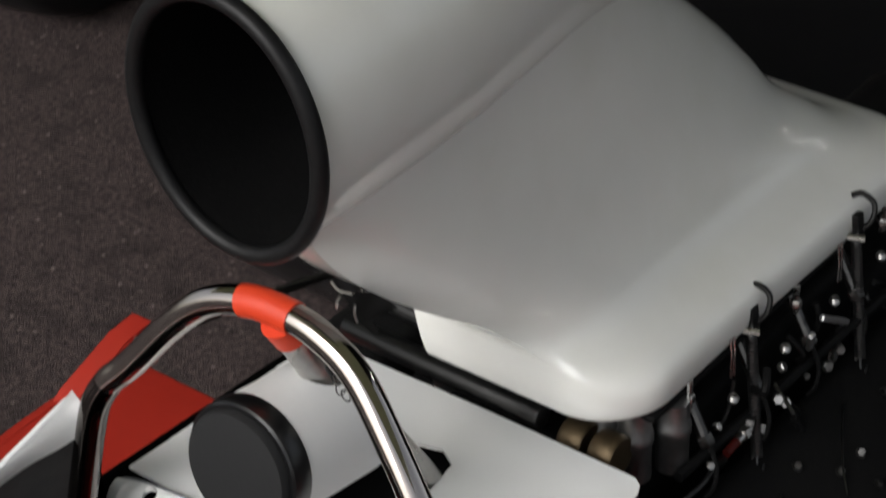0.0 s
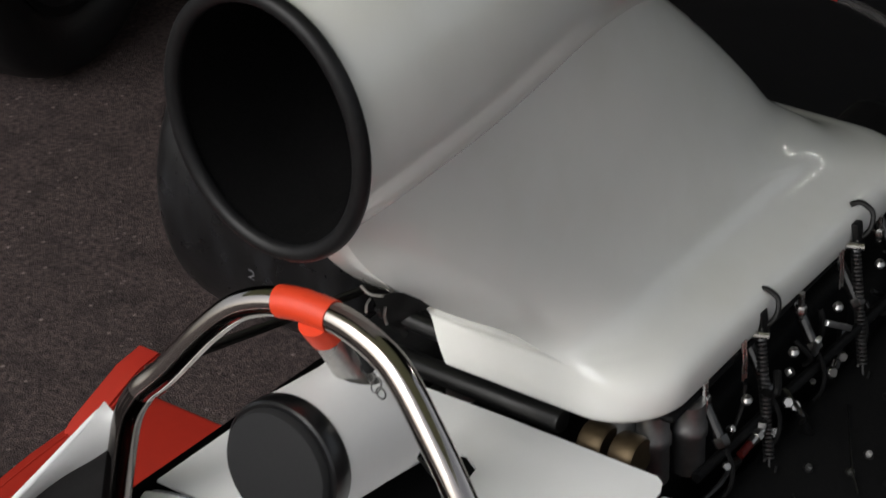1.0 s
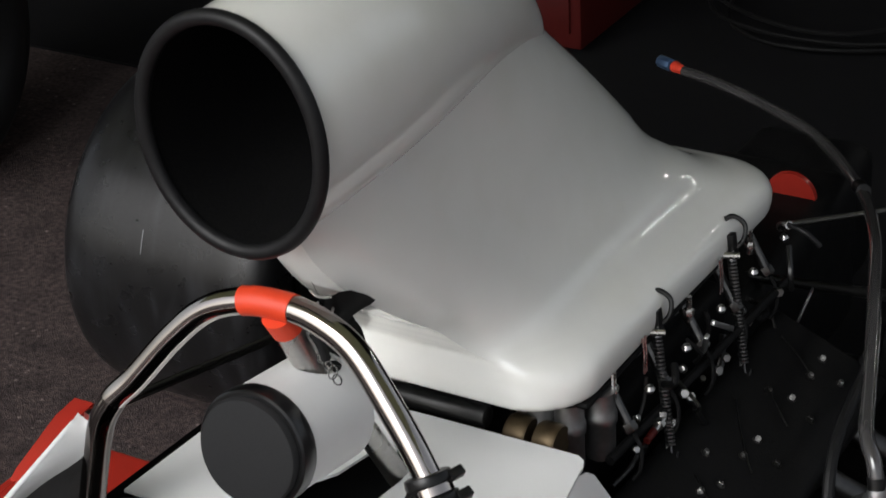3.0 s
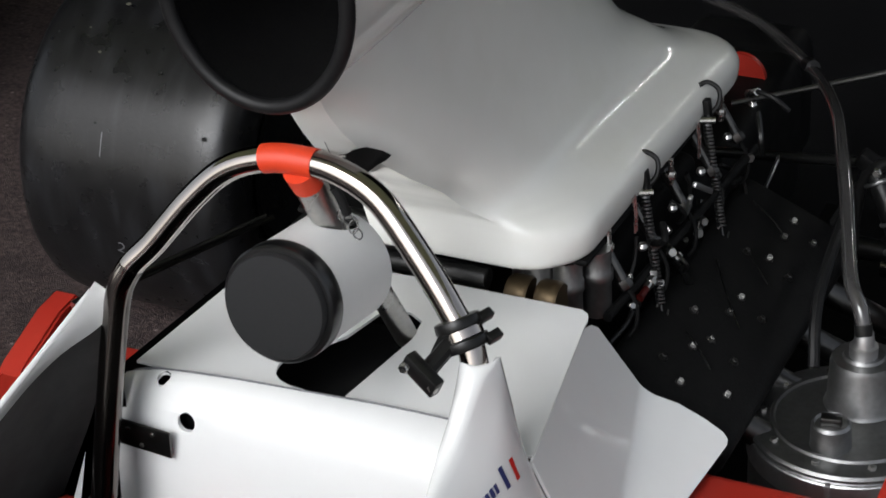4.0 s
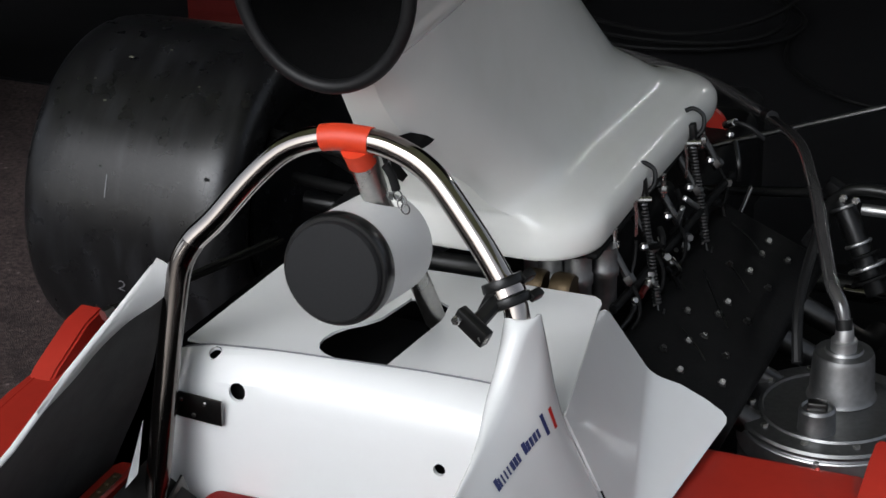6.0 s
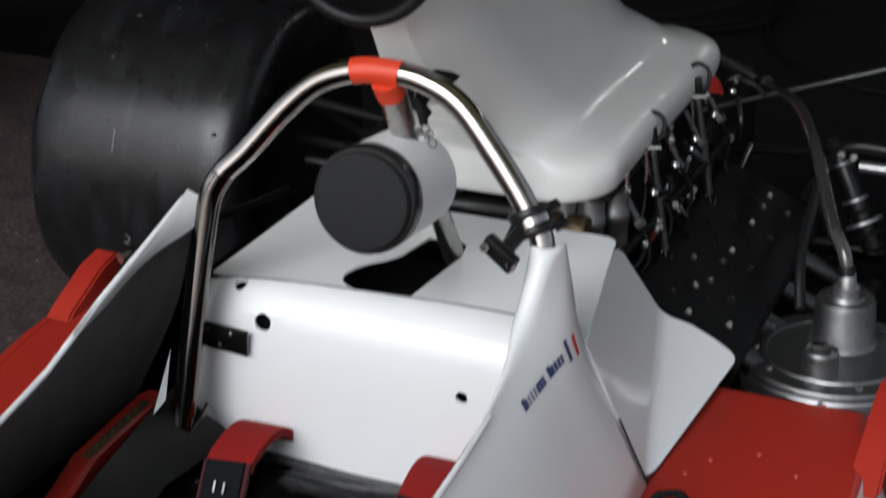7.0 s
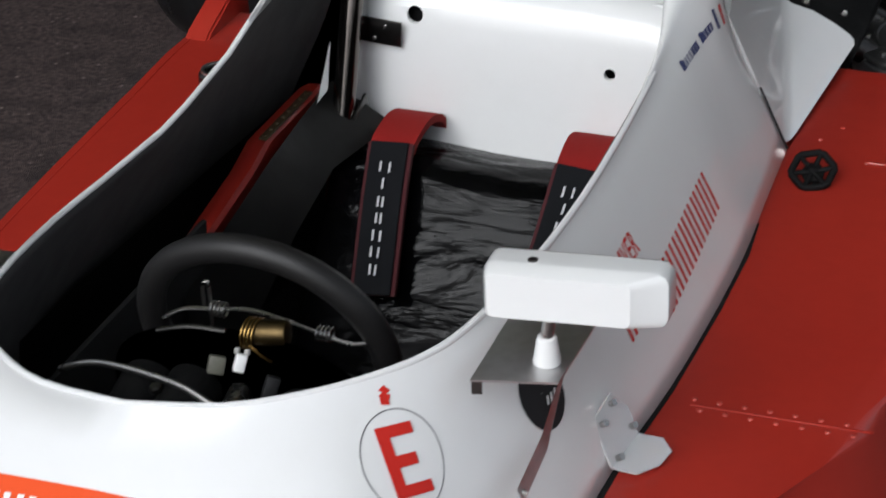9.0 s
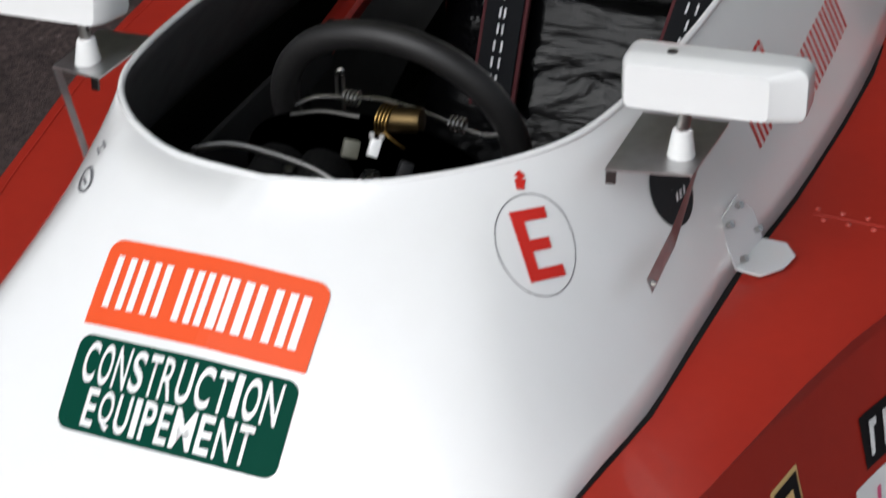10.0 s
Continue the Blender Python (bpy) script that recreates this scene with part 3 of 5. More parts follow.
part("backing", box((.44, .006, .225), pose(0, -.002, .575), 0.0), BLACK, cover, "black plate put in for the shade behind the panel")
bm = bmesh.new()
add_tube(bm, [Vector((-.191 + .0092 * math.cos(t), -.004 + .0092 * math.sin(t), .7042 + .0055 * math.sin(t))) for t in (2 * math.pi * i / 20 for i in range(20))], .0010, 8, closed=True)
part("grommet", bm, STEEL, cover, "steel ring round a small hole")

# flared sides of the cover
for s in (1, -1):
    A, C, E_ = (.314, -.004, .7065), (.320, .350, .590), (.401, .008, .508)
    tri = [(A, (.2575, .298, .7035), (.2590, .316, .6990), (.2625, .331, .687), C, E_), (C, (.362, .361, .5745), (.398, .369, .5525), (.420, .3735, .5355), (.4275, .372, .5275), (.4295, .364, .5225), E_)]
    bm = bmesh.new()
    for face in tri:
        bm.faces.new([bm.verts.new(p if s > 0 else other_side(p)) for p in face])
    bmesh.ops.remove_doubles(bm, verts=bm.verts, dist=1e-5)
    bmesh.ops.recalc_face_normals(bm, faces=bm.faces)
    bmesh.ops.bevel(bm, geom=[e for e in bm.edges if len(e.link_faces) == 2], offset=.016, segments=4, profile=0.5, affect="EDGES")
    bmesh.ops.solidify(bm, geom=bm.faces, thickness=.004)
    part("side_flare", bm, WHITE, car, "white flared side panel of the engine cover", smooth=20)

# --- roll hoop and what is fixed to it
hoop_pts = [(-.224, -.185, .40), (-.224, -.130, .555), (-.222, -.090, .687), (-.219, -.060, .787), (-.213, -.042, .850), (-.197, -.032, .884), (-.167, -.021, .916), (-.117, -.002, .977),
            (-.073, .010, 1.017), (-.022, .016, 1.037), (.026, .018, 1.041), (.075, .016, 1.036), (.128, .009, 1.013), (.184, -.008, .959), (.232, -.025, .903), (.262, -.039, .856),
            (.280, -.075, .74), (.285, -.13, .55)]
hoop = part("roll_hoop", tube(hoop_pts, .0165, 20, 8), CHROME, car, "bright chromed tubular roll hoop")
# overlay tube: the leg's dim reflections are put into a darker chrome
part("leg_sleeve", tube(hoop_pts[:6], .0168, 18, 8), SHADED_CHROME, hoop, "overlay with dim reflections put into the lower leg's colour")
bm = bmesh.new()
mid = [p for p in spline(hoop_pts, 24) if -.026 < p.x < .045 and p.z > .9]
add_tube(bm, mid, .0178, 20)
part("tape", bm, RED_BRIGHT, hoop, "band of red tape round the hoop")
bm = tube([(.020, .022, 1.025), (.028, .055, .95), (.040, .13, .83), (.046, .205, .70), (.05, .23, .64)], .0155, 18, 6)
part("brace", bm, STEEL, car, "steel brace tube of the roll hoop")
bm = bmesh.new()
add_cyl(bm, (.024, .026, 1.018), (.030, .052, .955), .0205, .0185, 20)
part("wrap", bm, STEEL, hoop, "metal sleeve where the brace joins")

part("tape", cyl((.0225, .016, 1.030), (.0250, .029, 1.006), .0205, .0202, 24), RED_BRIGHT, hoop, "loose end of the red tape round the brace")

# headrest: a drum on the brace with a dark pad
axis = Vector((0.0, .985, -.17)).normalized()
c0 = Vector((.021, -.070, .890))
turn = axis.to_track_quat("Z", "Y").to_matrix().to_4x4()
drum = part("headrest", lathe([(0.001, .028), (.069, .028), (.0715, .031), (.0715, .165), (.066, .170), (0.001, .170)], Matrix.Translation(c0) @ turn, 56), WHITE_SOFT, car, "white drum-shaped headrest on the brace")
cut(drum, [tube([(.022, .025, 1.03), (.032, .075, .93), (.044, .19, .73), (.05, .25, .62)], .024, 18, 6)])
part("pad", lathe([(0.001, 0), (.058, 0), (.0640, .002), (.0662, .007), (.0662, .016), (0.001, .016)], Matrix.Translation(c0) @ turn, 64), PAD, drum, "dark grey foam pad")
part("band", lathe([(.0640, .0115), (.0705, .0118), (.0728, .014), (.0735, .018), (.0735, .036), (.0720, .039), (.0640, .039)], Matrix.Translation(c0) @ turn, 64), BAND, drum, "glossy black rubber band round the pad")

# keeper chain beside the brace
chain = part("keeper_chain", tube([(.052, .040, 1.000), (.060, .042, .985), (.064, .045, .965)], .006, 10, 4), BLACK, car, "small black keeper with wire rings")
for k, (x, y, z) in enumerate(((.066, .045, .957), (.071, .046, .948), (.075, .048, .938))):
    bm = bmesh.new()
    add_tube(bm, [Vector((x + .006 * math.cos(t), y + .004 * math.sin(t) * (k % 2), z + .007 * math.sin(t))) for t in (2 * math.pi * i / 14 for i in range(14))], .0009, 6, closed=True)
    part("link", bm, DARK_METAL, chain)
# clamp with a small bracket on the hoop
bm = bmesh.new()
add_cyl(bm, (.236, -.026, .898), (.252, -.034, .868), .0235, n=20, bevel=.003)
add_cyl(bm, (.2355, -.026, .899), (.2415, -.029, .888), .0275, .0285, n=24, bevel=.002)
add_cyl(bm, (.2475, -.032, .878), (.2535, -.035, .867), .0285, .0275, n=24, bevel=.002)
add_box(bm, (.012, .020, .012), pose(.266, -.014, .902, 0, 30, -20), .002)
add_box(bm, (.012, .020, .012), pose(.279, -.020, .881, 0, 30, -20), .002)
add_box(bm, (.014, .016, .040), pose(.228, -.046, .878, 0, 25, 0), .003)
add_tube(bm, [(.243, -.035, .885), (.232, -.065, .870), (.226, -.085, .862)], .0105, 10)
add_box(bm, (.052, .016, .024), pose(.224, -.094, .862, 0, 28, -18), .003)
clamp = part("clamp", bm, SATIN_BLACK, hoop, "black clamp with a pivot block")
for x, z in ((.206, .871), (.241, .853)):
    part("bolt", hexagon(bmesh.new(), (x, -.101, z), (0, -1, .1), .0065, .006), STEEL, clamp)
part("ring", cyl((.2412, -.0288, .888), (.2478, -.0322, .878), .0250, n=24), CHROME, clamp, "bright band")

# plate on the panel beside the hoop
hinge = part("hinge_plate", box((.075, .004, .040), pose(-.199, -.050, .642, 4, 4, 0), .001), DARK_METAL, car, "dark steel plate with rivets")
for x, z in ((-.222, .653), (-.186, .651), (-.204, .631)):
    part("rivet", hexagon(bmesh.new(), (x, -.052, z), (0, -1, 0), .0035, .002), STEEL, hinge)

# --- seat and belts
bm = bmesh.new()
prof = [(-.048, .472), (-.10, .488), (-.15, .494), (-.185, .488), (-.205, .46), (-.235, .42), (-.275, .37), (-.325, .31), (-.385, .255), (-.46, .215), (-.60, .195), (-.75, .21)]
xs = np.linspace(-.222, .272, 28)
grid = []
for j, (y, z) in enumerate(spline([(0, a, b) for a, b in prof], 4) and [(p.y, p.z) for p in spline([(0, a, b) for a, b in prof], 4)]):
    row = []
    for x in xs:
        w = noise.noise(Vector((x * 5, y * 16, z * 16))) * .010 + noise.noise(Vector((x * 6, y * 30, z * 30))) * .0035
        lift = .06 * max(0, x / .272 - .62) ** 1.5 * 4
        row.append(Vector((x, y + w * .6, z + w + lift * (1 if j > 10 else j / 10))))
    grid.append(row)
add_rings(bm, grid, closed=False, cap=False)
bmesh.ops.solidify(bm, geom=bm.faces, thickness=.012)
seat = part("seat", bm, TAPE, car, "seat wrapped in glossy wrinkled black tape", smooth=80)
bm = bmesh.new()
shelf = zip([(-.255, -.10, .577), (-.254, -.214, .569), (-.252, -.33, .557), (-.250, -.46, .535), (-.249, -.62, .508)], [(-.16, -.10, .520), (-.200, -.235, .505), (-.214, -.34, .455), (-.222, -.46, .39), (-.23, -.62, .33)])
add_rings(bm, [[Vector(a).lerp(Vector(b), k / 4) for k in range(5)] for a, b in shelf], closed=False, cap=False)
bmesh.ops.solidify(bm, geom=bm.faces, thickness=.006)
part("seat_side", bm, SHEET, car, "dark grey side sheet of the seat")
part("seat_side", box((.02, .40, .12), pose(.272, -.25, .40, 0, -14, -4), .008), PAD, car, "dark grey seat edge")
for x in (-.250, -.205):
    part("stay", box((.004, .05, .09), pose(x, -.10, .51, 24, 0, 0), .001), DARK_METAL, car, "dark metal tab by the hoop's foot")


def strap(pts, width, thick, lean):
    """A band of webbing through the given points; lean shifts its lower end sideways."""
    line = spline(pts, 6)
    bm = bmesh.new()
    rings = []
    for i, p in enumerate(line):
        a, b = line[max(i - 1, 0)], line[min(i + 1, len(line) - 1)]
        d = (b - a).normalized()
        side = Vector((1, lean, 0)).normalized()
        side = (side - d * side.dot(d)).normalized()
        nrm = side.cross(d).normalized()
        w = width / 2
        rings.append([p + side * w * u + nrm * thick * v for u, v in ((-1, -.5), (1, -.5), (1, .5), (-1, .5))])
    add_rings(bm, rings)
    return bm


def belt(xt, xm, xb):
    top = part("shoulder_belt", strap([(xt, -.045, .500), (xt, -.070, .524), (xt + (xm - xt) * .3, -.115, .538), (xm, -.170, .532), (xm, -.185, .520)], .066, .012, 0), RED_WEB, car, "red shoulder harness belt with a black pad")
    pts = [(xm, -.186, .532), (xm + (xb - xm) * .1, -.205, .511), (xm + (xb - xm) * .35, -.245, .465), (xm + (xb - xm) * .7, -.290, .412), (xb, -.330, .364)]
    part("edge", strap(pts, .067, .009, 0), DARK_RED_WEB, top, "dark red piping of the pad")
    up = Vector((0, -.0072, .0062))
    part("cover", strap([Vector(p) + up * .6 for p in pts], .055, .008, 0), BLACK_WEB, top, "black belt pad")
    # seven pairs of pale marks stand for the maker's lettering
    line = spline(pts, 20)
    run = [0.0]
    for a, b in zip(line, line[1:]):
        run.append(run[-1] + (b - a).length)
    for k in range(7):
        at = next(i for i, r in enumerate(run) if r >= run[-1] * (.17 + .112 * k))
        q, q2 = line[at], line[at + 2]
        d = (q2 - q).normalized()
        nrm = Vector((1, 0, 0)).cross(d).normalized()
        nrm = nrm if nrm.z > 0 else -nrm
        m = Matrix.Translation(q + up * 1.0 + nrm * .0052)
        rot = Matrix((Vector((1, 0, 0)), d, nrm)).transposed().to_4x4()
        w = (.017, .004, .010, .010, .014, .014, .011)[k]
        for ox in ((0,) if k == 1 else (-w / 2 + .0015, w / 2 - .0015)):
            bm = bmesh.new()
            add_box(bm, (.0027, .0150, .0008), m @ rot @ Matrix.Translation((ox, 0, 0)))
            part("mark", bm, WORN_WHITE, top)


belt(-.128, -.128, -.108)
belt(.145, .150, .128)

# --- steering wheel and dash
wheel_root = part("steering_wheel", bmesh.new(), LEATHER, car, "black leather-rimmed steering wheel")
wm = Matrix.Translation((0, -.885, .635)) @ Vector((0, .955, .30)).to_track_quat("Z", "Y").to_matrix().to_4x4()
bm = bmesh.new()
add_tube(bm, [wm @ Vector((.1435 * math.cos(t), .1435 * math.sin(t), 0)) for t in (2 * math.pi * i / 64 for i in range(64))], .0168, 16, closed=True)
wheel_root.data = finish(bm, "steering_wheel", LEATHER, 60)
for ang in (270, 206, 334):
    t = radians(ang)
    bm = bmesh.new()
    a, b = Vector((.02 * math.cos(t), .02 * math.sin(t), -.02)), Vector((.14 * math.cos(t), .14 * math.sin(t), 0))
    add_cyl(bm, wm @ a, wm @ b, .010, .008, 8)
    part("spoke", bm, BLACK, wheel_root, "matt black spoke")
part("hub", cyl(wm @ Vector((0, 0, -.06)), wm @ Vector((0, 0, 0)), .032, .028, 24, .003), SATIN_BLACK, wheel_root, "black hub")
part("column", cyl(wm @ Vector((0, 0, -.30)), wm @ Vector((0, 0, -.05)), .014, n=14), STEEL, car, "steering column")
def dash_plate(y, cx, w, z_top, z_low, lean):
    bm = bmesh.new()
    rim_pts = [Vector((cx + w * math.cos(t), y + lean * math.sin(t), z_low + (z_top - z_low) * math.sin(t) ** .7)) for t in (math.pi * k / 28 for k in range(29))]
    rim_pts += [Vector((cx - w, y, .35)), Vector((cx + w, y, .35))]
    bm.faces.new([bm.verts.new(p) for p in rim_pts])
    bmesh.ops.solidify(bm, geom=bm.faces, thickness=.004)
    return bm


dash = part("dash_panel", dash_plate(-.965, .0, .155, .692, .60, .0), BLACK, car, "black dash panel seen from behind")
part("dash_edge", tube([(-.095, -.968, .676), (-.055, -.968, .688), (-.01, -.968, .690)], .003, 8), DARK_METAL, dash, "bright edge of the dash")
for x, z, r in ((-.105, .612, .034), (-.050, .618, .032), (.085, .612, .032)):
    part("gauge_can", cyl((x, -1.075, z - .03), (x, -.97, z), r, n=28, bevel=.004), CAST_BLACK, dash, "black gauge housing")
part("fuse_block", box((.018, .018, .020), pose(-.004, -1.008, .672, -25, 15, 25), .002), PALE_BLOCK, dash, "dull cream connector block")
part("switch", box((.012, .014, .020), pose(.022, -1.003, .676, -25, 20, 25), .002), VINYL_WHITE, dash, "white switch body")
for x in (.018, .030):
    part("terminal", hexagon(bmesh.new(), (x, -1.000, .686), (0, .3, 1), .0032, .006), PLATED, dash)
part("relay", box((.016, .018, .026), pose(.060, -1.01, .656, -25, 20, 20), .003), GREY_PAINT, dash, "grey relay")
part("brass_fitting", cyl((.010, -.957, .686), (.058, -.952, .690), .0150, n=24, bevel=.003), BRASS, dash, "dark brass drum behind the dash")
for k in range(4):
    bm = bmesh.new()
    add_tube(bm, [Vector((.012 + .0042 * k + .002 * math.cos(t), -.957 + .0172 * math.cos(t), .686 + .0172 * math.sin(t))) for t in (2 * math.pi * i / 28 for i in range(28))], .0013, 6, closed=True)
    part("wire_turn", bm, GOLD, dash, "turn of gold-coloured wire")
part("wire_end", tube([(.020, -.972, .680), (.034, -.976, .672), (.046, -.974, .664)], .0011, 6, 5), GOLD, dash, "loose gold wire end")
part("clip_nut", hexagon(bmesh.new(), (-.075, -1.018, .632), (0, -.3, 1), .007, .008), DARK_METAL, dash)
part("dash_hoop", tube([(-.205, -1.00, .625), (-.15, -1.00, .642), (-.06, -1.01, .640), (-.01, -1.02, .628), (.03, -1.03, .612)], .0042, 10), STEEL, dash, "thin steel dash support tube")
cable = part("cable", tube([(-.125, -.90, .648), (-.105, -.885, .655), (-.07, -.883, .660), (-.02, -.885, .668), (.03, -.90, .672), (.073, -.908, .668), (.11, -.91, .662), (.135, -.905, .665)], .0026, 8), STEEL, dash, "bare wire cable")
for x, y, z in ((-.068, -.883, .661), (.073, -.908, .668)):
    bm = bmesh.new()
    for k in range(4):
        add_tube(bm, [Vector((x + k * .005, y + .008 * math.cos(t), z + .008 * math.sin(t))) for t in (2 * math.pi * i / 14 for i in range(14))], .0016, 6, closed=True)
    part("spring_clip", bm, STEEL, cable, "small coil on the cable")
part("ring_pin", tube([(-.078, -.885, .665), (-.078, -.885, .690), (-.074, -.885, .696), (-.070, -.885, .690), (-.070, -.885, .640)], .0022, 8), STEEL, cable, "safety pin")

# --- mirrors
def mirror(side):
    far = lambda p: other_side(p) + Vector((-.003, 0, .014))
    put = (lambda p: Vector(p)) if side > 0 else far
    x, y, z = (.353 if side > 0 else .322), -.956, .711
    m = pose(.3805, -.940, .7925, -6, -1.5, 5)
    bm = bmesh.new()
    w, h = .0975, .0298
    rings = []
    for yy, k, kz, ox, r in ((.028, .90, .86, 0, .014), (.030, .95, .92, 0, .014), (.026, 1, 1, 0, .014), (-.004, 1, 1, 0, .014), (-.010, .985, .97, 0, .012), (-.024, .80, .84, -.0135, .008), (-.027, .765, .79, -.0145, .007)):
        ring = []
        for cx, cz, a0 in ((w * k - r, h * kz - r, 0), (-w * k + r, h * kz - r, 90), (-w * k + r, -h * kz + r, 180), (w * k - r, -h * kz + r, 270)):
            for i in range(5):
                t = radians(a0 + 22.5 * i)
                ring.append(m @ Vector((cx + ox + r * math.cos(t), yy, cz + r * math.sin(t) - (.0015 if yy < -.02 else 0))))
        rings.append([put(p) for p in ring])
    add_rings(bm, rings)
    root = part("mirror", bm, WHITE, car, "white rear-view mirror housing on a cone stalk", smooth=24)

    def piece(name, bm, mat, parent, label=""):
        if side < 0:
            for v in bm.verts:
                v.co = far(v.co)
        return part(name, bm, mat, parent, label)

    piece("mirror_glass", box((.176, .002, .056), m @ pose(0, .0305, 0), .0), CHROME, root, "mirror glass")
    piece("screw", cyl(m @ Vector((-.046, 0, .0275)), m @ Vector((-.046, 0, .0315)), .0055, n=14), DARK_METAL, root, "dark screw on top")
    piece("stalk", cyl((x, y, z), (x, y, z + .032), .0150, .0105, 20, .002), WHITE_SOFT, root, "white plastic cone")
    piece("pivot", cyl((x, y, z + .030), (x + .003, y + .003, z + .060), .007, n=12), STEEL, root, "steel pivot")
    bm = bmesh.new()
    q = [(.288, -1.012), (.376, -.990), (.379, -.868), (.286, -.880)] if side > 0 else [(.284, -.992), (.360, -.972), (.366, -.866), (.284, -.876)]
    lo = [bm.verts.new((a, b, z - .0025)) for a, b in q]
    hi = [bm.verts.new((a, b, z)) for a, b in q]
    bm.faces.new(lo[::-1])
    bm.faces.new(hi)
    for i in range(4):
        bm.faces.new((lo[i], lo[(i + 1) % 4], hi[(i + 1) % 4], hi[i]))
    plate = piece("bracket", bm, ALLOY, root, "folded alloy mirror bracket")
    piece("lip", box((.011, .0025, .015), pose(.2945 if side > 0 else .291, -1.0095 if side > 0 else -.9895, z - .0095, 0, 0, 14), .0), DARK_METAL, plate)
    leg = bmesh.new()
    strip = [[(.376, -.990, z), (.3775, -.976, z)], [(.350, -.968, .626), (.351, -.952, .598)], [(.350, -1.050, .613), (.353, -1.036, .588)]]
    if side < 0:
        strip = [[(.360, -.972, z), (.362, -.957, z)], [(.340, -.966, .610), (.342, -.950, .605)], [(.324, -.966, .540), (.330, -.948, .545)]]
    strip = [[leg.verts.new(p) for p in pair] for pair in strip]
    for one, two in zip(strip, strip[1:]):
        leg.faces.new((one[0], one[1], two[1], two[0]))
    bmesh.ops.solidify(leg, geom=leg.faces, thickness=.002)
    piece("strut", leg, ALLOY, plate, "alloy strut down to the body")
    if side > 0:
        piece("rivet", cyl((.351, -1.036, .601), (.3565, -1.036, .600), .0035, n=10), STEEL, plate)


mirror(1)
mirror(-1)

# clear deflector tab at the foot of the flank
bm = bmesh.new()
vs = [bm.verts.new(p) for p in ((.366, -.832, .562), (.392, -.845, .514), (.402, -.772, .516), (.390, -.775, .552), (.376, -.800, .582))]
bm.faces.new(vs)
vs2 = [bm.verts.new(p) for p in ((.392, -.845, .514), (.420, -.843, .511), (.440, -.818, .511), (.446, -.790, .512), (.430, -.768, .513), (.402, -.772, .516))]
bm.faces.new(vs2)
bmesh.ops.remove_doubles(bm, verts=bm.verts, dist=1e-5)
bmesh.ops.solidify(bm, geom=bm.faces, thickness=.002)
tab = part("deflector_tab", bm, CLEAR, car, "small clear plastic bent tab riveted to the flank", smooth=20)
for p in ((.374, -.826, .556), (.378, -.806, .572), (.396, -.836, .522), (.398, -.790, .536)):
    bm = bmesh.new()
    add_cyl(bm, Vector(p), Vector(p) + Vector((.006, -.002, .005)), .004, n=10)
    part("rivet", bm, STEEL, tab)

# --- fittings on the tank deck
D = .502
lean = Matrix.Translation((.456, -.072, D + .016)) @ Matrix.Rotation(radians(34), 4, "X")
cap = part("filler_cap", bmesh.new(), CAST_BLACK, pod_r, "black six-sided handwheel on the filler")
bm = bmesh.new()
c = Vector((.456, -.066, D))
add_rings(bm, [[c + Vector((q * math.cos(t), q * math.sin(t), h)) for t in (2 * math.pi * i / 20 for i in range(20))] for h, q in ((0, .013), (.016, .012), (.022, .010), (.024, .006))])
cap.data = finish(bm, "filler_cap", CAST_BLACK, 30)
for i in range(6):
    t = math.pi * i / 3 + .3
    part("spoke", tube([lean @ Vector((.004 * math.cos(t), .004 * math.sin(t), .0)), lean @ Vector((.029 * math.cos(t), .029 * math.sin(t), .003))], .0038, 8, 1), CAST_BLACK, cap)
bm = bmesh.new()
rim6 = []
for i in range(6):
    a, b = (Vector((.0315 * math.cos(t), .0315 * math.sin(t), .003)) for t in (math.pi * i / 3 + .3, math.pi * (i + 1) / 3 + .3))
    rim6 += [lean @ a.lerp(b, k) for k in (.12, .5, .88)]
add_tube(bm, rim6, .0052, 10, closed=True)
part("hub_plate", lathe([(.001, -.006), (.014, -.006), (.016, -.004), (.014, -.001), (.001, -.001)], lean, 24), CAST_BLACK, cap, "black plate under the spokes")
part("grip_ring", bm, CAST_BLACK, cap, "black six-sided grip ring")
block = part("warning_block", box((.040, .038, .022), pose(.610, -.108, D + .014, 26, -10, 40), .003, 2), RED, pod_r, "small red block with pale flecks")
for k, (x, y, w) in enumerate(((-.012, .012, .010), (.004, .010, .007), (.015, .004, .006), (-.006, -.004, .008), (.008, -.010, .010), (-.014, -.012, .006))):
    part("fleck", box((w, .0022, .0012), pose(.610, -.108, D + .014, 26, -10, 40) @ pose(x * .85, y * .9, .0114, 0, 0, 10 * k), 0), VINYL_PALE, block)
part("block_foot", box((.052, .050, .008), pose(.604, -.098, D + .003, 0, 0, 40), .002), BLACK, pod_r, "black foot under the block")
part("pin", hexagon(bmesh.new(), (.632, -.122, D + .002), (0, 0, 1), .004, .005), STEEL, pod_r)
rivet_mesh = None


def rivets(places, mat=RIVET_RED, parent=pod_r, z=D, r=.0036):
    global rivet_mesh
    if rivet_mesh is None:
        bm = bmesh.new()
        add_rings(bm, [[Vector((q * math.cos(t), q * math.sin(t), h)) for t in (2 * math.pi * i / 10 for i in range(10))] for q, h in ((r, 0), (r * .85, r * .35), (r * .4, r * .55))])
        rivet_mesh = finish(bm, "rivet", mat, 60)
    for x, y in places:
        ob = new("rivet", rivet_mesh)
        ob.location = (x, y, z)
        ob.parent = parent


seam = [(.440 + .030 * (k // 2) + (.012 if k % 2 else 0), -.674 + (-.011 if k % 2 else .011)) for k in range(14)]
rivets(seam)
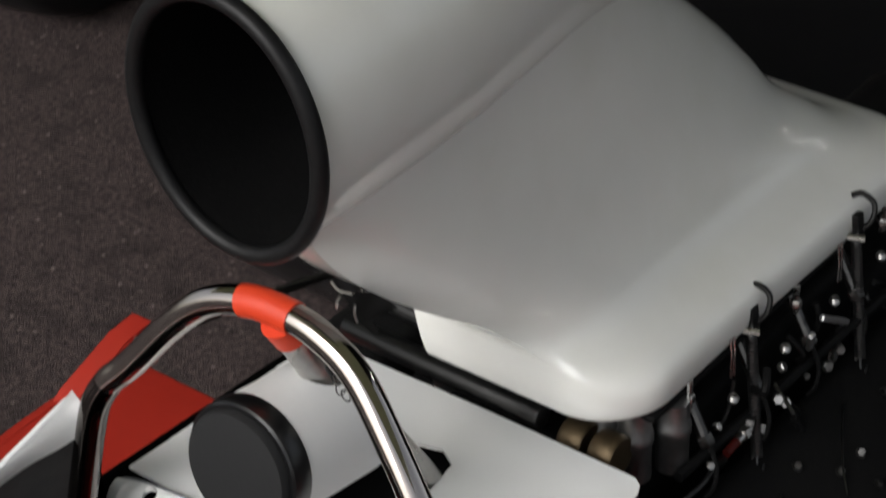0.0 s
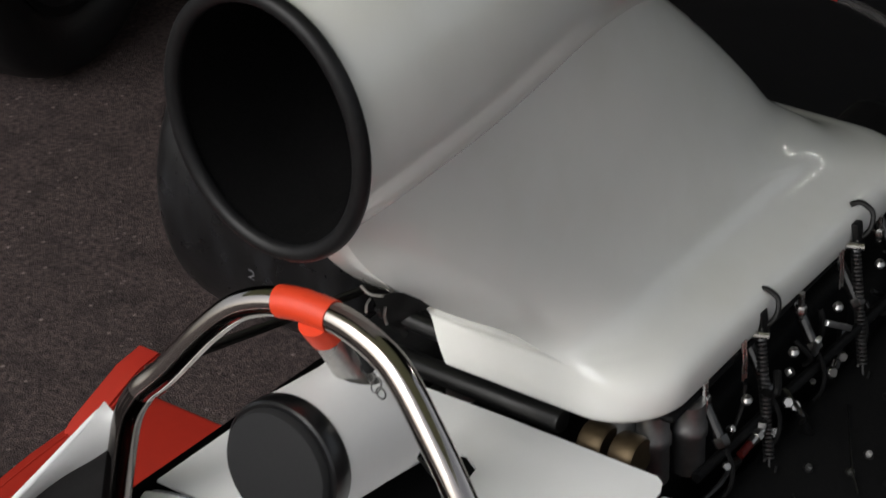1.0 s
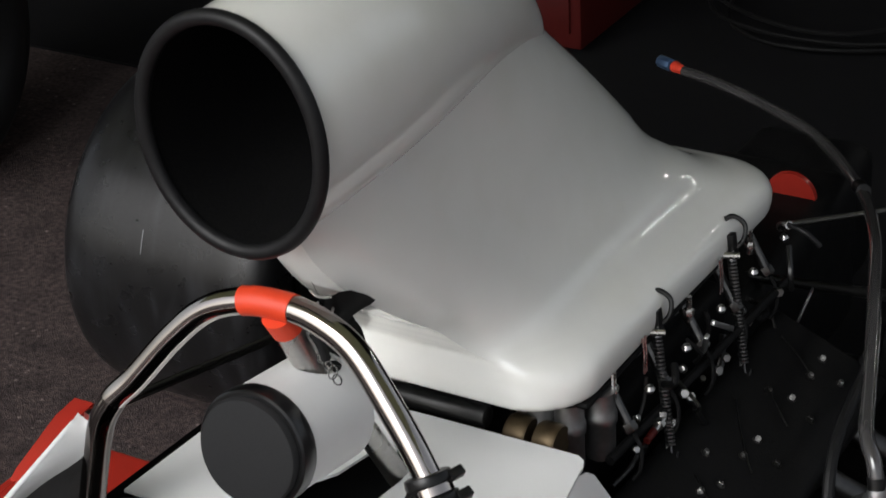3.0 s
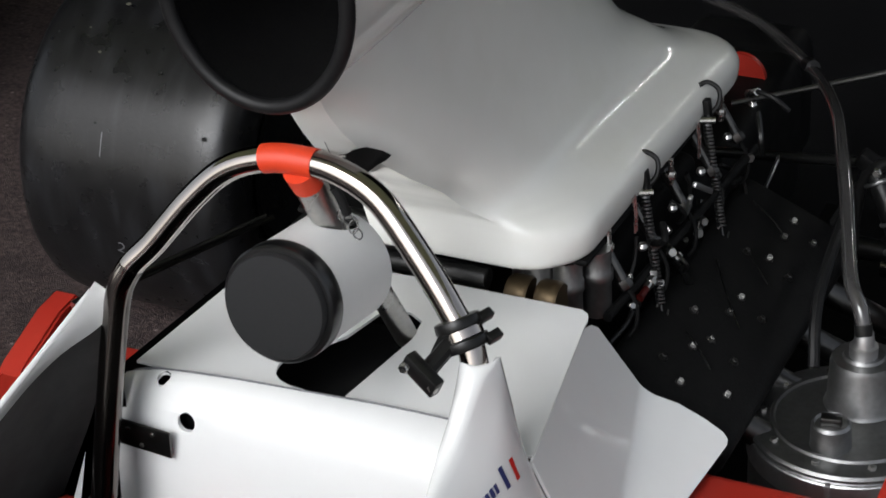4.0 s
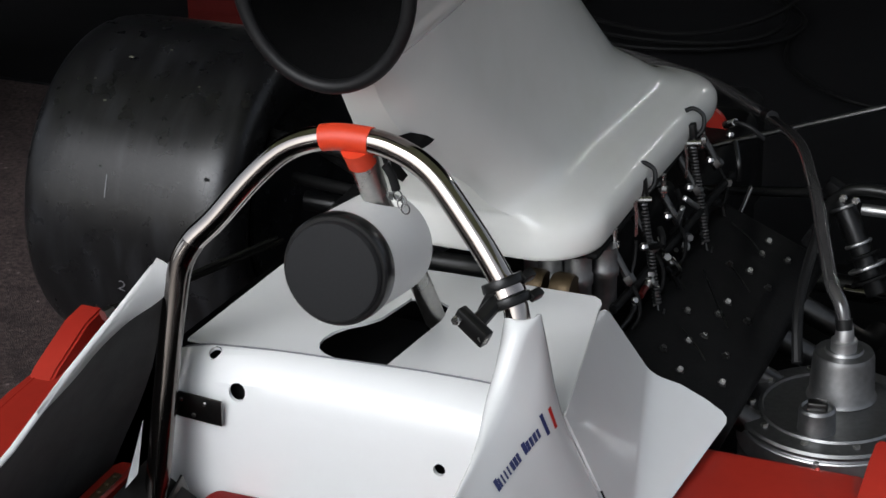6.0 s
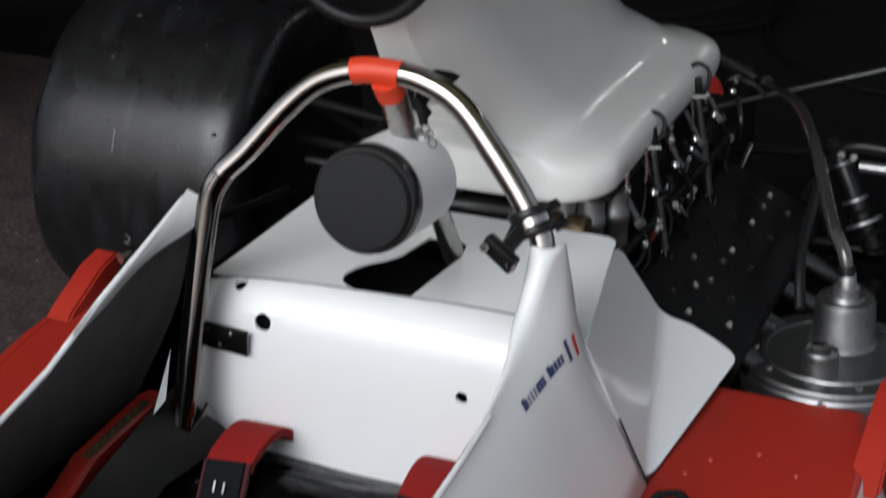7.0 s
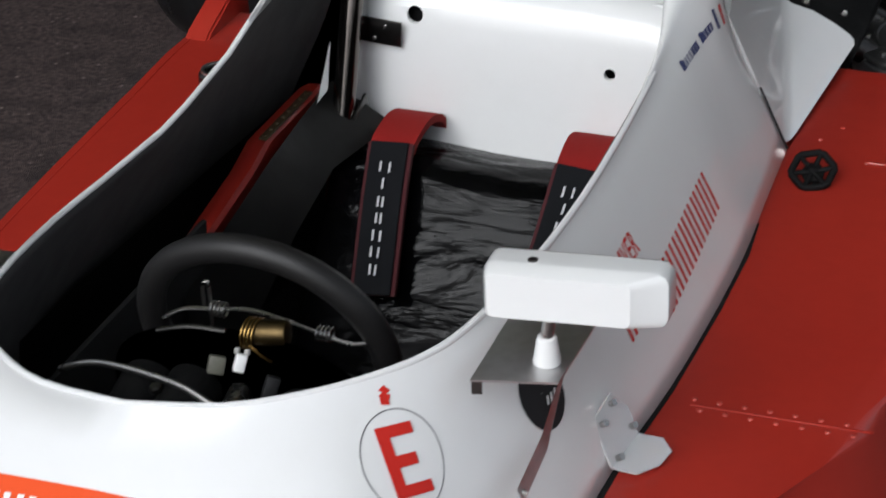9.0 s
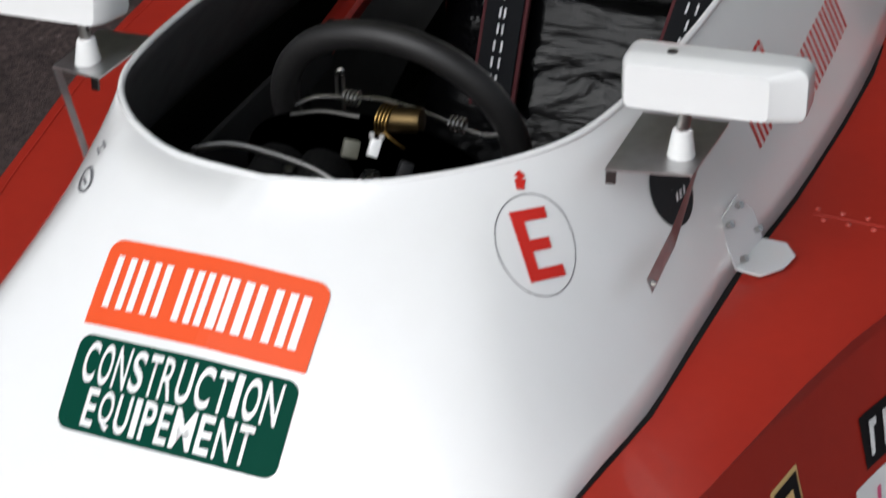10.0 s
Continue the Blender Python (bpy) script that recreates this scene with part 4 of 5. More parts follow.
rivets([(.463, .109), (.522, .148), (.583, .109), (.575, .318), (.518, .006), (.581, .037), (.440, .062)])
part("seam", box((.215, .003, .0016), pose(.545, -.673, D + .0004, 0, 0, 1.0), 0), RED, pod_r, "panel joint of the tank")
part("scratch", tube([(.518, .006, D + .001), (.548, .008, D + .001), (.581, .037, D + .001)], .0012, 6), RIVET_RED, pod_r, "raised curved welt")

# --- airbox
def section(w, xf, y0, ry, y1, z, rb, k):
    """Half-round outline of the airbox at one height: flat front between -xf and xf, long flared front corners, round rear ones."""
    a, b = Vector((xf, y0, z)), Vector((w, y0 + ry, z))
    c, d = Vector((xf + (w - xf) * .55, y0 + ry * k, z)), Vector((w, y0 + ry * .5, z))
    long = rb * (1 + 1.6 * min(max((z - .82) / .06, 0), 1) + .9 * min(max((z - .90) / .08, 0), 1))
    half = [Vector((xf * .5, y0, z))]
    for i in range(13):
        t = i / 12
        half.append(a * (1 - t) ** 3 + c * 3 * t * (1 - t) ** 2 + d * 3 * t * t * (1 - t) + b * t ** 3)
    for i in range(1, 24):
        half.append(Vector((w, y0 + ry + (y1 - long - y0 - ry) * i / 24, z)))
    for i in range(9):
        t = radians(90 * i / 8)
        half.append(Vector((w - rb + rb * math.cos(t), y1 - long + long * math.sin(t), z)))
    ring = half + [Vector((-p.x, p.y, p.z)) for p in reversed(half)]
    return [p + Vector((-.004, 0, -.035 * max(p.y - .6, 0) * min(max((.88 - z) / .06, 0), 1))) for p in ring]


# half width, half width of the front face, front, depth of the front corner, back, height, rear radius, sharpness of the front edge
SHELL = [(.2205, .1355, .346, .085, 1.070, .742, .085, .02), (.2260, .138, .342, .088, 1.078, .750, .09, .02), (.2290, .139, .340, .090, 1.082, .768, .09, .02),
         (.2275, .138, .342, .090, 1.079, .784, .09, .02), (.2200, .130, .345, .092, 1.070, .797, .09, .03), (.2060, .113, .346, .102, 1.050, .807, .09, .06),
         (.1860, .097, .342, .120, 1.024, .815, .09, .12), (.1640, .083, .333, .140, .998, .826, .085, .18), (.1460, .075, .318, .150, .970, .843, .08, .22),
         (.1320, .068, .289, .160, .934, .872, .10, .22), (.1150, .056, .225, .170, .900, .922, .10, .22), (.1015, .043, .152, .170, .842, .986, .092, .22),
         (.0910, .035, .095, .160, .775, 1.050, .085, .22), (.0820, .031, .062, .140, .708, 1.110, .078, .22), (.0750, .030, .052, .120, .632, 1.180, .070, .22),
         (.0760, .030, .050, .100, .520, 1.240, .060, .22)]
airbox = part("airbox", bmesh.new(), WHITE_BOX, car, "white glass-fibre engine airbox with a tall oval intake")
bm = bmesh.new()
cols = list(zip(*[section(*row) for row in SHELL]))
rings = list(zip(*[spline(c, 12) for c in cols]))
add_rings(bm, [list(r) for r in rings])
# the far front corner is cut away under the intake
for point, normal in (((-.012, .030, 1.12), (-.601, -.667, -.438)), ((-.018, .094, 1.026), (-.843, -.463, -.273))):
    cut_edges = bmesh.ops.bisect_plane(bm, geom=list(bm.verts) + list(bm.edges) + list(bm.faces), plane_co=point, plane_no=normal, clear_outer=True)["geom_cut"]
    bmesh.ops.edgenet_fill(bm, edges=[e for e in cut_edges if isinstance(e, bmesh.types.BMEdge)])
duct = [(.002, .117, .140, 1.254), (.10, .121, .143, 1.253), (.25, .119, .138, 1.250), (.36, .110, .129, 1.246), (.45, .098, .114, 1.236), (.53, .083, .095, 1.214), (.60, .064, .070, 1.178), (.65, .046, .044, 1.140), (.68, .025, .018, 1.11)]
# nothing of the box stands inside the intake duct
ys = [d[0] for d in duct]


def in_duct(p):
    a, b, c = (float(np.interp(p.y, ys, [d[k] for d in duct])) for k in (1, 2, 3))
    return p.y < .36 and ((p.x + .008) / a) ** 2 + ((p.z - c) / b) ** 2 < .90


bmesh.ops.delete(bm, geom=[v for v in bm.verts if in_duct(v.co)], context="VERTS")
airbox.data = finish(bm, "airbox", WHITE_BOX, 28)
bm = bmesh.new()
nseg = 56
cols = list(zip(*[[Vector((a * math.cos(t) - .008, y, z + b * math.sin(t))) for t in (2 * math.pi * i / nseg for i in range(nseg))] for y, a, b, z in duct]))
rings = list(zip(*[spline(c, 4) for c in cols]))
add_rings(bm, [list(r) for r in rings], cap=False)
part("intake_duct", bm, WHITE_BOX, airbox, "white oval intake duct of the airbox", smooth=60)
bm = bmesh.new()
loop = [Vector((.1175 * math.cos(t) - .008, .002, 1.254 + .1405 * math.sin(t))) for t in (2 * math.pi * i / 72 for i in range(72))]
add_tube(bm, loop, .0095, 16, closed=True)
part("intake_lip", bm, RUBBER, airbox, "black rubber lip round the intake")
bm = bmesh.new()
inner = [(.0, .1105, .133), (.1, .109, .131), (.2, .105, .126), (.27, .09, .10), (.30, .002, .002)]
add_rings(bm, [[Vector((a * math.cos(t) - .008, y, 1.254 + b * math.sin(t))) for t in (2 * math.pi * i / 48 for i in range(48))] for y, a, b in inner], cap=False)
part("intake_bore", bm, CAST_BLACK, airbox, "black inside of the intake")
# rubber strap hooked over the front edge
POST = [(-0.006, 0.981), (0.023, 0.994), (0.023, 0.953), (0.033, 0.937), (0.023, 0.924), (0.002, 0.939)]
FLAP = [(0.02, 0.994), (0.034, 1.005), (0.052, 1.013), (0.074, 1.012), (0.085, 1.007), (0.076, 0.997), (0.06, 0.985), (0.043, 0.969), (0.028, 0.952), (0.02, 0.96)]
WIRES = [[(-0.017, 0.99), (-0.005, 0.983), (0.018, 0.989), (0.026, 0.997)], [(-0.005, 0.977), (-0.011, 0.967), (-0.012, 0.957)], [(0.015, 0.973), (0.013, 0.961), (0.016, 0.951)]]


def upright(outline, y, thick, lean=0.0):
    """A plate cut to an outline of (x, z), standing across the car."""
    bm = bmesh.new()
    f = bm.faces.new([bm.verts.new((x, y + lean * (z - .95), z)) for x, z in outline])
    bmesh.ops.solidify(bm, geom=[f], thickness=thick)
    bmesh.ops.bevel(bm, geom=list(bm.edges), offset=.0015, segments=2, affect="EDGES")
    return bm


strap_f = part("hold_down_strap", upright(POST, .150, .012, -.3), BLACK, airbox, "black rubber strap over the airbox front")
part("flap", upright(FLAP, .143, .010, -.3), BLACK, strap_f, "rubber pull flap")
for line in WIRES:
    part("hook", tube([(x, .138, z) for x, z in line], .0016, 8, 5), STEEL, strap_f, "bent wire hook")


def spring_clip(y, x):
    root = part("tension_spring", bmesh.new(), DARK_METAL, airbox, "coil tension spring holding the airbox down")
    top, low = Vector((x + .006, y, .742)), Vector((x + .046, y - .040, .590))
    d = low - top
    _, u, v = frame_of(d)
    bm = bmesh.new()
    turns = 30
    add_tube(bm, [top + d * (i / (turns * 8)) + (u * math.cos(i * math.pi / 4) + v * math.sin(i * math.pi / 4)) * .0058 for i in range(turns * 8 + 1)], .0021, 5)
    add_tube(bm, spline([low, low + Vector((.004, -.004, -.012)), low + Vector((.010, -.004, -.014)), low + Vector((.012, -.003, -.004))], 4), .0016, 6)
    root.data = finish(bm, "tension_spring", SPRING, 60)
    bm = bmesh.new()
    add_tube(bm, spline([(x + .010, y + .004, .752), (x + .020, y + .012, .765), (x + .018, y + .020, .785), (x + .002, y + .018, .796), (x - .010, y + .012, .792)], 5), .0038, 8)
    add_box(bm, (.010, .016, .034), pose(x + .008, y, .760, 0, -8, 0), .002)
    part("hook", bm, SATIN_BLACK, root, "black hook over the airbox edge")
    part("shackle", cyl((x - .002, y - .016, .748), (x + .022, y - .006, .748), .005, n=10), STEEL, root, "bright shackle pin")
    bm = bmesh.new()
    for k in (-.052, -.045):
        add_tube(bm, spline([(x + .010, y + k, .760), (x + .012, y + k, .735), (x + .012, y + k, .705)], 3), .0018, 6)
    part("guide", bm, STEEL, root, "pair of wire guides")


spring_clip(.605, .216)
spring_clip(.847, .222)

# --- engine
engine = part("engine", box((.34, .56, .30), pose(0, .70, .47), .02, 3), CAST_BLACK, car, "black eight-cylinder racing engine")
for s in (1, -1):
    m = pose(s * .325, .68, .520, 0, s * 24, 0)
    head = part("cam_cover", box((.21, .62, .065), m, .018, 3), CAST_BLACK, engine, "black cam cover with bolts and lock wire")
    if s > 0:
        n = m.to_3x3() @ Vector((0, 0, 1))
        base = m @ Vector((0, 0, .0325))

        def on_cover(x, y, up=0.0):
            return Vector((x, y, base.z - (x - base.x) * n.x / n.z)) + n * up

        for k, (x, y) in enumerate(((.341, .930), (.342, .879), (.311, .795), (.341, .809), (.380, .904), (.377, .791), (.339, .686), (.337, .640), (.377, .665), (.323, .526), (.337, .561),
                                    (.377, .543), (.335, .441), (.298, .60), (.30, .47), (.392, .47))):
            bolt = part("bolt", hexagon(bmesh.new(), on_cover(x, y, .002), n, .0045, .0055), (PLATED, STEEL, DARK_METAL)[k % 3], head)
            part("washer", cyl(on_cover(x, y, 0), on_cover(x, y, .002), .0070, n=14), DARK_METAL, head)
        for line in (((.278, .921), (.315, .896), (.342, .879)), ((.311, .795), (.335, .764), (.358, .748)), ((.284, .735), (.306, .690), (.337, .640), (.359, .617)), ((.305, .546), (.323, .526), (.342, .508), (.357, .499))):
            part("lock_wire", tube([on_cover(x, y, .008 if 0 < k < len(line) - 1 else .003) for k, (x, y) in enumerate(line)], .0013, 6, 4), DARK_METAL, head, "dark twisted lock wire")
for k in range(4):
    for s in (1, -1):
        x, y = s * .115, .45 + k * .135
        part("intake_trumpet", lathe([(.026, 0), (.026, .09), (.030, .125), (.034, .135), (.031, .135), (.024, .12), (.022, 0)], pose(x, y, .60), 28), ALLOY, engine, "polished alloy intake trumpet")
part("slide_plate", box((.44, .56, .012), pose(0, .68, .735), .006), CAST_BLACK, engine, "black tray under the airbox")
for x, y in ((.146, .408), (.186, .412), (.212, .452)):
    part("water_stub", lathe([(.001, 0), (.020, 0), (.020, .050), (.0225, .054), (.0225, .066), (.020, .070), (.020, .100), (.001, .100)], pose(x, y, .632, 0, 0, 0), 24), CAST_ALLOY, engine, "pale alloy water stub under the airbox")
part("front_hose", cyl((-.22, .375, .700), (.095, .358, .712), .015, n=18, bevel=.004), SATIN_BLACK, engine, "black coolant hose in front of the engine")
part("water_pipe", cyl((-.2, .40, .745), (.06, .395, .738), .013, n=14), SATIN_BLACK, engine, "black pipe")
for x in (.135, .178):
    part("collar", lathe([(.012, -.016), (.025, -.016), (.0275, -.011), (.0275, .011), (.025, .016), (.012, .016)], pose(x, .372, .688, 0, 90, 0), 28), BRONZE, engine, "dull bronze pump collar")
# added black sheet: hides the ground where the engine bay is dark
part("engine_tray", box((.50, 1.35, .02), pose(.42, 1.05, .14), .004), CAST_BLACK, car, "black sheet added to darken the view under the engine")
# injection rods, levers and fittings along the side
rng0 = random.Random(11)
bm = bmesh.new()
add_cyl(bm, (.235, .43, .640), (.262, .98, .640), .007, n=10)
part("fuel_rail", bm, CAST_BLACK, engine, "black fuel rail")
for k in range(5):
    y = .475 + k * .118
    bm = bmesh.new()
    add_cyl(bm, (.205, y + .01, .725), (.240, y, .675), .0075, n=10)
    hexagon(bm, (.240, y, .675), (.5, -.1, -.6), .0105, .014)
    part("injector", bm, DARK_METAL, engine, "dark fuel injector")
    part("injector_pipe", tube([(.249, y, .662), (.262, y - .004, .640), (.264, y - .012, .615), (.256, y - .018, .600)], .0032, 7, 4), CAST_BLACK, engine, "short injector pipe")
    part("throttle_ball", lathe([(.001, 0), (.005, .001), (.0075, .006), (.005, .011), (.001, .012)], pose(.252, y + .045, .700), 14), STEEL, engine, "bright throttle ball joint")
for y, z in ((.470, .752), (.712, .742), (.930, .742)):
    part("stud", cyl((.222, y, z - .04), (.222, y, z), .0045, n=10), STEEL, engine, "bright stud")
    part("stud_nut", hexagon(bmesh.new(), (.222, y, z - .030), (0, 0, 1), .008, .010), STEEL, engine)
for p in ((.262, .628, .634), (.258, .616, .645)):
    part("nut", hexagon(bmesh.new(), p, (.4, -.6, .5), .0075, .012), STEEL, engine)
part("bracket", box((.004, .05, .055), pose(.272, 1.035, .570, -20, 20, 10), .002), CAST_ALLOY, engine, "small grey bracket")
part("plug", tube([(.245, 1.00, .720), (.262, .985, .732), (.290, .980, .728), (.312, .985, .708)], .004, 8, 5), RUBBER, engine, "black lead with a bright end")
part("plug_end", cyl((.240, 1.004, .716), (.262, .985, .732), .0068, n=12, bevel=.001), STEEL, engine, "bright plug end")
part("lever", box((.007, .010, .050), pose(.255, .695, .682, 28, 20, 0), .002), ALLOY, engine, "alloy throttle lever")
part("lever_arm", box((.007, .070, .008), pose(.258, .748, .684, -34, 0, -6), .002), ALLOY, engine, "alloy throttle arm")
bm = bmesh.new()
add_cyl(bm, (.252, .532, .632), (.252, .562, .634), .0058, n=12)
hexagon(bm, (.252, .545, .633), (0, 1, .1), .0085, .010)
part("fitting", bm, STEEL, engine, "bright hose fitting")
part("fitting_red", cyl((.252, .508, .630), (.252, .532, .632), .0055, n=12), ENAMEL_RED, engine, "dark red hose end")
for k in range(14):
    a = Vector((rng0.uniform(.215, .265), rng0.uniform(.42, .98), rng0.uniform(.60, .72)))
    b = a + Vector((rng0.uniform(-.02, .03), rng0.uniform(-.06, .06), rng0.uniform(-.07, -.02)))
    c = (a + b) / 2 + Vector((rng0.uniform(0, .025), rng0.uniform(-.02, .02), 0))
    part("pipe", tube([a, c, b], rng0.uniform(.0025, .0055), 7, 5), (CAST_BLACK, SATIN_BLACK, DARK_METAL)[k % 3], engine, "short pipe in the engine bay")
rng = random.Random(4)
for k in range(12):
    y = .42 + k * .048
    p = Vector((.232 + rng.uniform(-.01, .03), y, .60 + rng.uniform(-.02, .06)))
    part("nut", hexagon(bmesh.new(), p, (rng.uniform(.2, 1), rng.uniform(-1, .4), rng.uniform(0, .8)), rng.uniform(.005, .008), rng.uniform(.006, .012)), STEEL if k % 3 else DARK_METAL, engine)
for k in range(4):
    y = .50 + k * .13
    part("exhaust_stub", tube([(.39, y, .47), (.46, y + .03, .42), (.50, y + .10, .36), (.50, y + .22, .32)], .021, 14, 5), DARK_METAL, engine, "dark exhaust primary pipe")
part("breather", tube([(.40, .95, .55), (.43, .90, .60), (.45, .70, .57), (.47, .62, .50)], .009, 10, 5), RUBBER, engine, "black hose over the cam cover")

# --- catch tank behind the pod
tank = part("oil_tank", lathe([(.001, -.20), (.138, -.20), (.141, -.19), (.141, -.012), (.138, -.008), (.1385, -.004), (.143, -.004), (.1435, .0), (.140, .004), (.128, .006), (.001, .007)], pose(.538, .577, .452), 64), CAST_ALLOY, car, "silver cast round oil tank")
part("band", lathe([(.1425, -.045), (.1440, -.043), (.1440, -.012), (.1425, -.010)], pose(.538, .577, .452), 64), ALLOY, tank, "bright clamp band")
part("lid_ring", lathe([(.104, .006), (.106, .010), (.110, .010), (.112, .006)], pose(.538, .577, .452), 56), CAST_ALLOY, tank, "raised ring on the lid")
part("lug", box((.008, .012, .036), pose(.548, .434, .425), .002), ALLOY, tank, "band joint")
part("turret", lathe([(.001, 0), (.052, 0), (.054, .004), (.050, .010), (.047, .070), (.044, .078), (.030, .080), (.028, .084), (.001, .084)], pose(.541, .620, .456), 40), CAST_ALLOY, tank, "tall alloy turret")
part("spout", lathe([(.001, 0), (.020, 0), (.020, .018), (.015, .020), (.013, .040), (.009, .046), (.001, .046)], pose(.541, .615, .538), 28), ALLOY, tank, "bright spout")
part("neck", lathe([(.001, 0), (.030, 0), (.0285, .004), (.0275, .036), (.024, .040), (.022, .036), (.001, .036)], pose(.530, .505, .456), 32), CAST_ALLOY, tank, "short alloy neck")
part("neck_bolt", box((.030, .018, .014), pose(.530, .505, .498, 0, 0, 10), .003), DARK_METAL, tank, "dark clip on the neck")
for k in range(10):
    t = 2 * math.pi * k / 10 + .2
    bm = bmesh.new()
    hexagon(bm, (.538 + .122 * math.cos(t), .577 + .122 * math.sin(t), .4575), (0, 0, 1), .006, .005)
    part("bolt", bm, STEEL, tank)
# hose from the tank to the rear
hose = part("breather_hose", tube([(.541, .613, .582), (.530, .625, .610), (.507, .66, .625), (.467, .78, .629), (.428, .90, .638), (.393, 1.00, .641), (.323, 1.20, .618), (.190, 1.50, .540), (.017, 1.75, .495), (-.146, 1.90, .466), (-.303, 2.00, .450), (-.385, 2.045, .438)], .0112, 14, 6), HOSE_M, car, "clear grey plastic breather hose")
for a, b in (((.541, .612, .574), (.538, .616, .590)), ((.205, 1.475, .550), (.182, 1.515, .536))):
    part("hose_clip", cyl(a, b, .0128, n=18), SATIN_BLACK, hose, "dark hose clip")
part("hose_end", cyl((-.385, 2.046, .4385), (-.418, 2.068, .434), .0085, .0125, 18, .002), RED_AN, hose, "red hose end")
part("union", cyl((-.424, 2.071, .433), (-.462, 2.095, .428), .0135, n=8, bevel=.002), BLUE_AN, hose, "blue union")

# --- gearbox, rear frame, suspension
gearbox = part("gearbox", box((.30, .62, .30), pose(0, 1.32, .36), .04, 3), CAST_BLACK, car, "dark gearbox casting")
part("end_cover", box((.24, .20, .26), pose(0, 1.70, .36), .04, 3), CAST_BLACK, gearbox, "dark gearbox tail")
bm = bmesh.new()
c = Vector((.069, 1.482, .505))
add_rings(bm, [[c + Vector((r * math.cos(t), h, r * math.sin(t))) for t in (math.pi * i / 20 for i in range(21))] for h, r in ((0, .047), (.012, .047))], cap=True)
part("red_flap", bm, RED, car, "half-round orange-red tag")
for a, b, r in (((.10, 1.20, .50), (.60, 1.10, .60), .009), ((-.12, 1.1, .42), (-.68, 1.22, .40), .012),
                ((-.24, .98, .55), (-.70, 1.15, .52), .010), ((.1, 1.32, .30), (.75, 1.28, .32), .020), ((-.12, 1.32, .30), (-.68, 1.26, .335), .020), ((-.22, .95, .46), (-.68, 1.30, .44), .009)):
    part("suspension_link", cyl(a, b, r, n=12), SATIN_BLACK, car, "black steel suspension link")
for a, b in (((-.592, .356, .530), (-.440, .670, .546)), ((-.592, .368, .518), (-.440, .692, .532))):
    part("stay_rod", cyl(a, b, .0042, n=10), DARK_METAL, car, "thin dark stay rod")
part("rod_end", hexagon(bmesh.new(), (-.592, .350, .524), (.4, .9, .1), .011, .020), STEEL, car, "bright rod end on the fin")
part("track_rod", cyl((.10, 1.35, .520), (.62, 1.35, .715), .0052, n=10), SPRING, car, "thin grey rod")
part("cross_rod", cyl((.47, 1.05, .578), (.80, 1.03, .590), .010, n=14), ALLOY, car, "polished rod")
part("exhaust_pipe", cyl((.44, 1.10, .395), (.80, 1.06, .420), .014, n=16), CHROME, car, "polished cross tube")
d0, d1 = Vector((.430, 1.06, .590)), Vector((.512, 1.02, .440))
damper = part("damper", cyl(d0, d1, .020, n=20, bevel=.003), SATIN_BLACK, car, "black damper leaning outward with bright rings")
for k, (q, r) in enumerate(((.08, .026), (.46, .024), (.58, .030), (.70, .034), (.82, .037))):
    c = d0.lerp(d1, q)
    e = d0.lerp(d1, q + .035)
    part("ring", cyl(c, e, r, n=22, bevel=.002), (CAST_ALLOY, ALLOY, CAST_BLACK, ALLOY, CAST_BLACK)[k], damper, ("bright ring", "black spring seat")[k in (2, 4)])
part("top_eye", box((.050, .030, .028), pose(.425, 1.06, .600, 0, 30, 0), .006), CAST_BLACK, damper, "black top mount")
part("nut", hexagon(bmesh.new(), (.440, 1.038, .600), (0, -1, .2), .008, .008), STEEL, damper)
part("nut", hexagon(bmesh.new(), (.462, 1.034, .600), (0, -1, .2), .008, .008), STEEL, damper)
part("frame_loop", tube([(.40, 1.05, .45), (.41, 1.05, .56), (.44, 1.05, .605), (.50, 1.05, .615), (.62, 1.05, .60)], .011, 12, 6), SATIN_BLACK, car, "black bent frame tube")

# --- rear wheel
wheel = part("rear_wheel", bmesh.new(), TYRE, car, "wide worn rear slick tyre")
R0, W0 = .335, .46
prof = [(.190, -W0 / 2 + .03), (.235, -W0 / 2 + .006), (.275, -W0 / 2), (.305, -W0 / 2 + .006), (.322, -W0 / 2 + .022), (.331, -W0 / 2 + .05), (R0, -W0 / 2 + .10), (R0 + .001, 0),
        (R0, W0 / 2 - .10), (.331, W0 / 2 - .05), (.322, W0 / 2 - .022), (.305, W0 / 2 - .006), (.275, W0 / 2), (.235, W0 / 2 - .006), (.190, W0 / 2 - .03)]
prof = [(p.x, p.y) for p in spline([(a, b, 0) for a, b in prof], 3)]
tm = pose(-.905, 1.245, .335, 0, 90, 0)
wheel.data = finish(lathe(prof, tm, 96), "rear_wheel", TYRE, 50)
part("rim", lathe([(.06, .19), (.15, .19), (.175, .205), (.188, .205), (.186, .10), (.17, .05), (.17, -.12), (.19, -.2)], tm, 48), CAST_BLACK, wheel, "dark wheel rim")

twin = new("rear_wheel", wheel.data)
twin.parent = car
twin.location = (1.81, 0, 0)
twin["label"] = "wide worn rear slick tyre"
hub = new("rim", wheel.children[0].data)
hub.parent = twin
hub["label"] = "dark wheel rim"
# ---------------------------------------------------------------- other things standing about
spare = thing("wheel", "black slick tyre on a dark rim standing on the asphalt", "wheel", (-2.27, 1.66, 0))
part("tyre", lathe([(a, b) for a, b in prof], pose(0, 0, .335, 0, 90, 6), 72), RUBBER, spare)
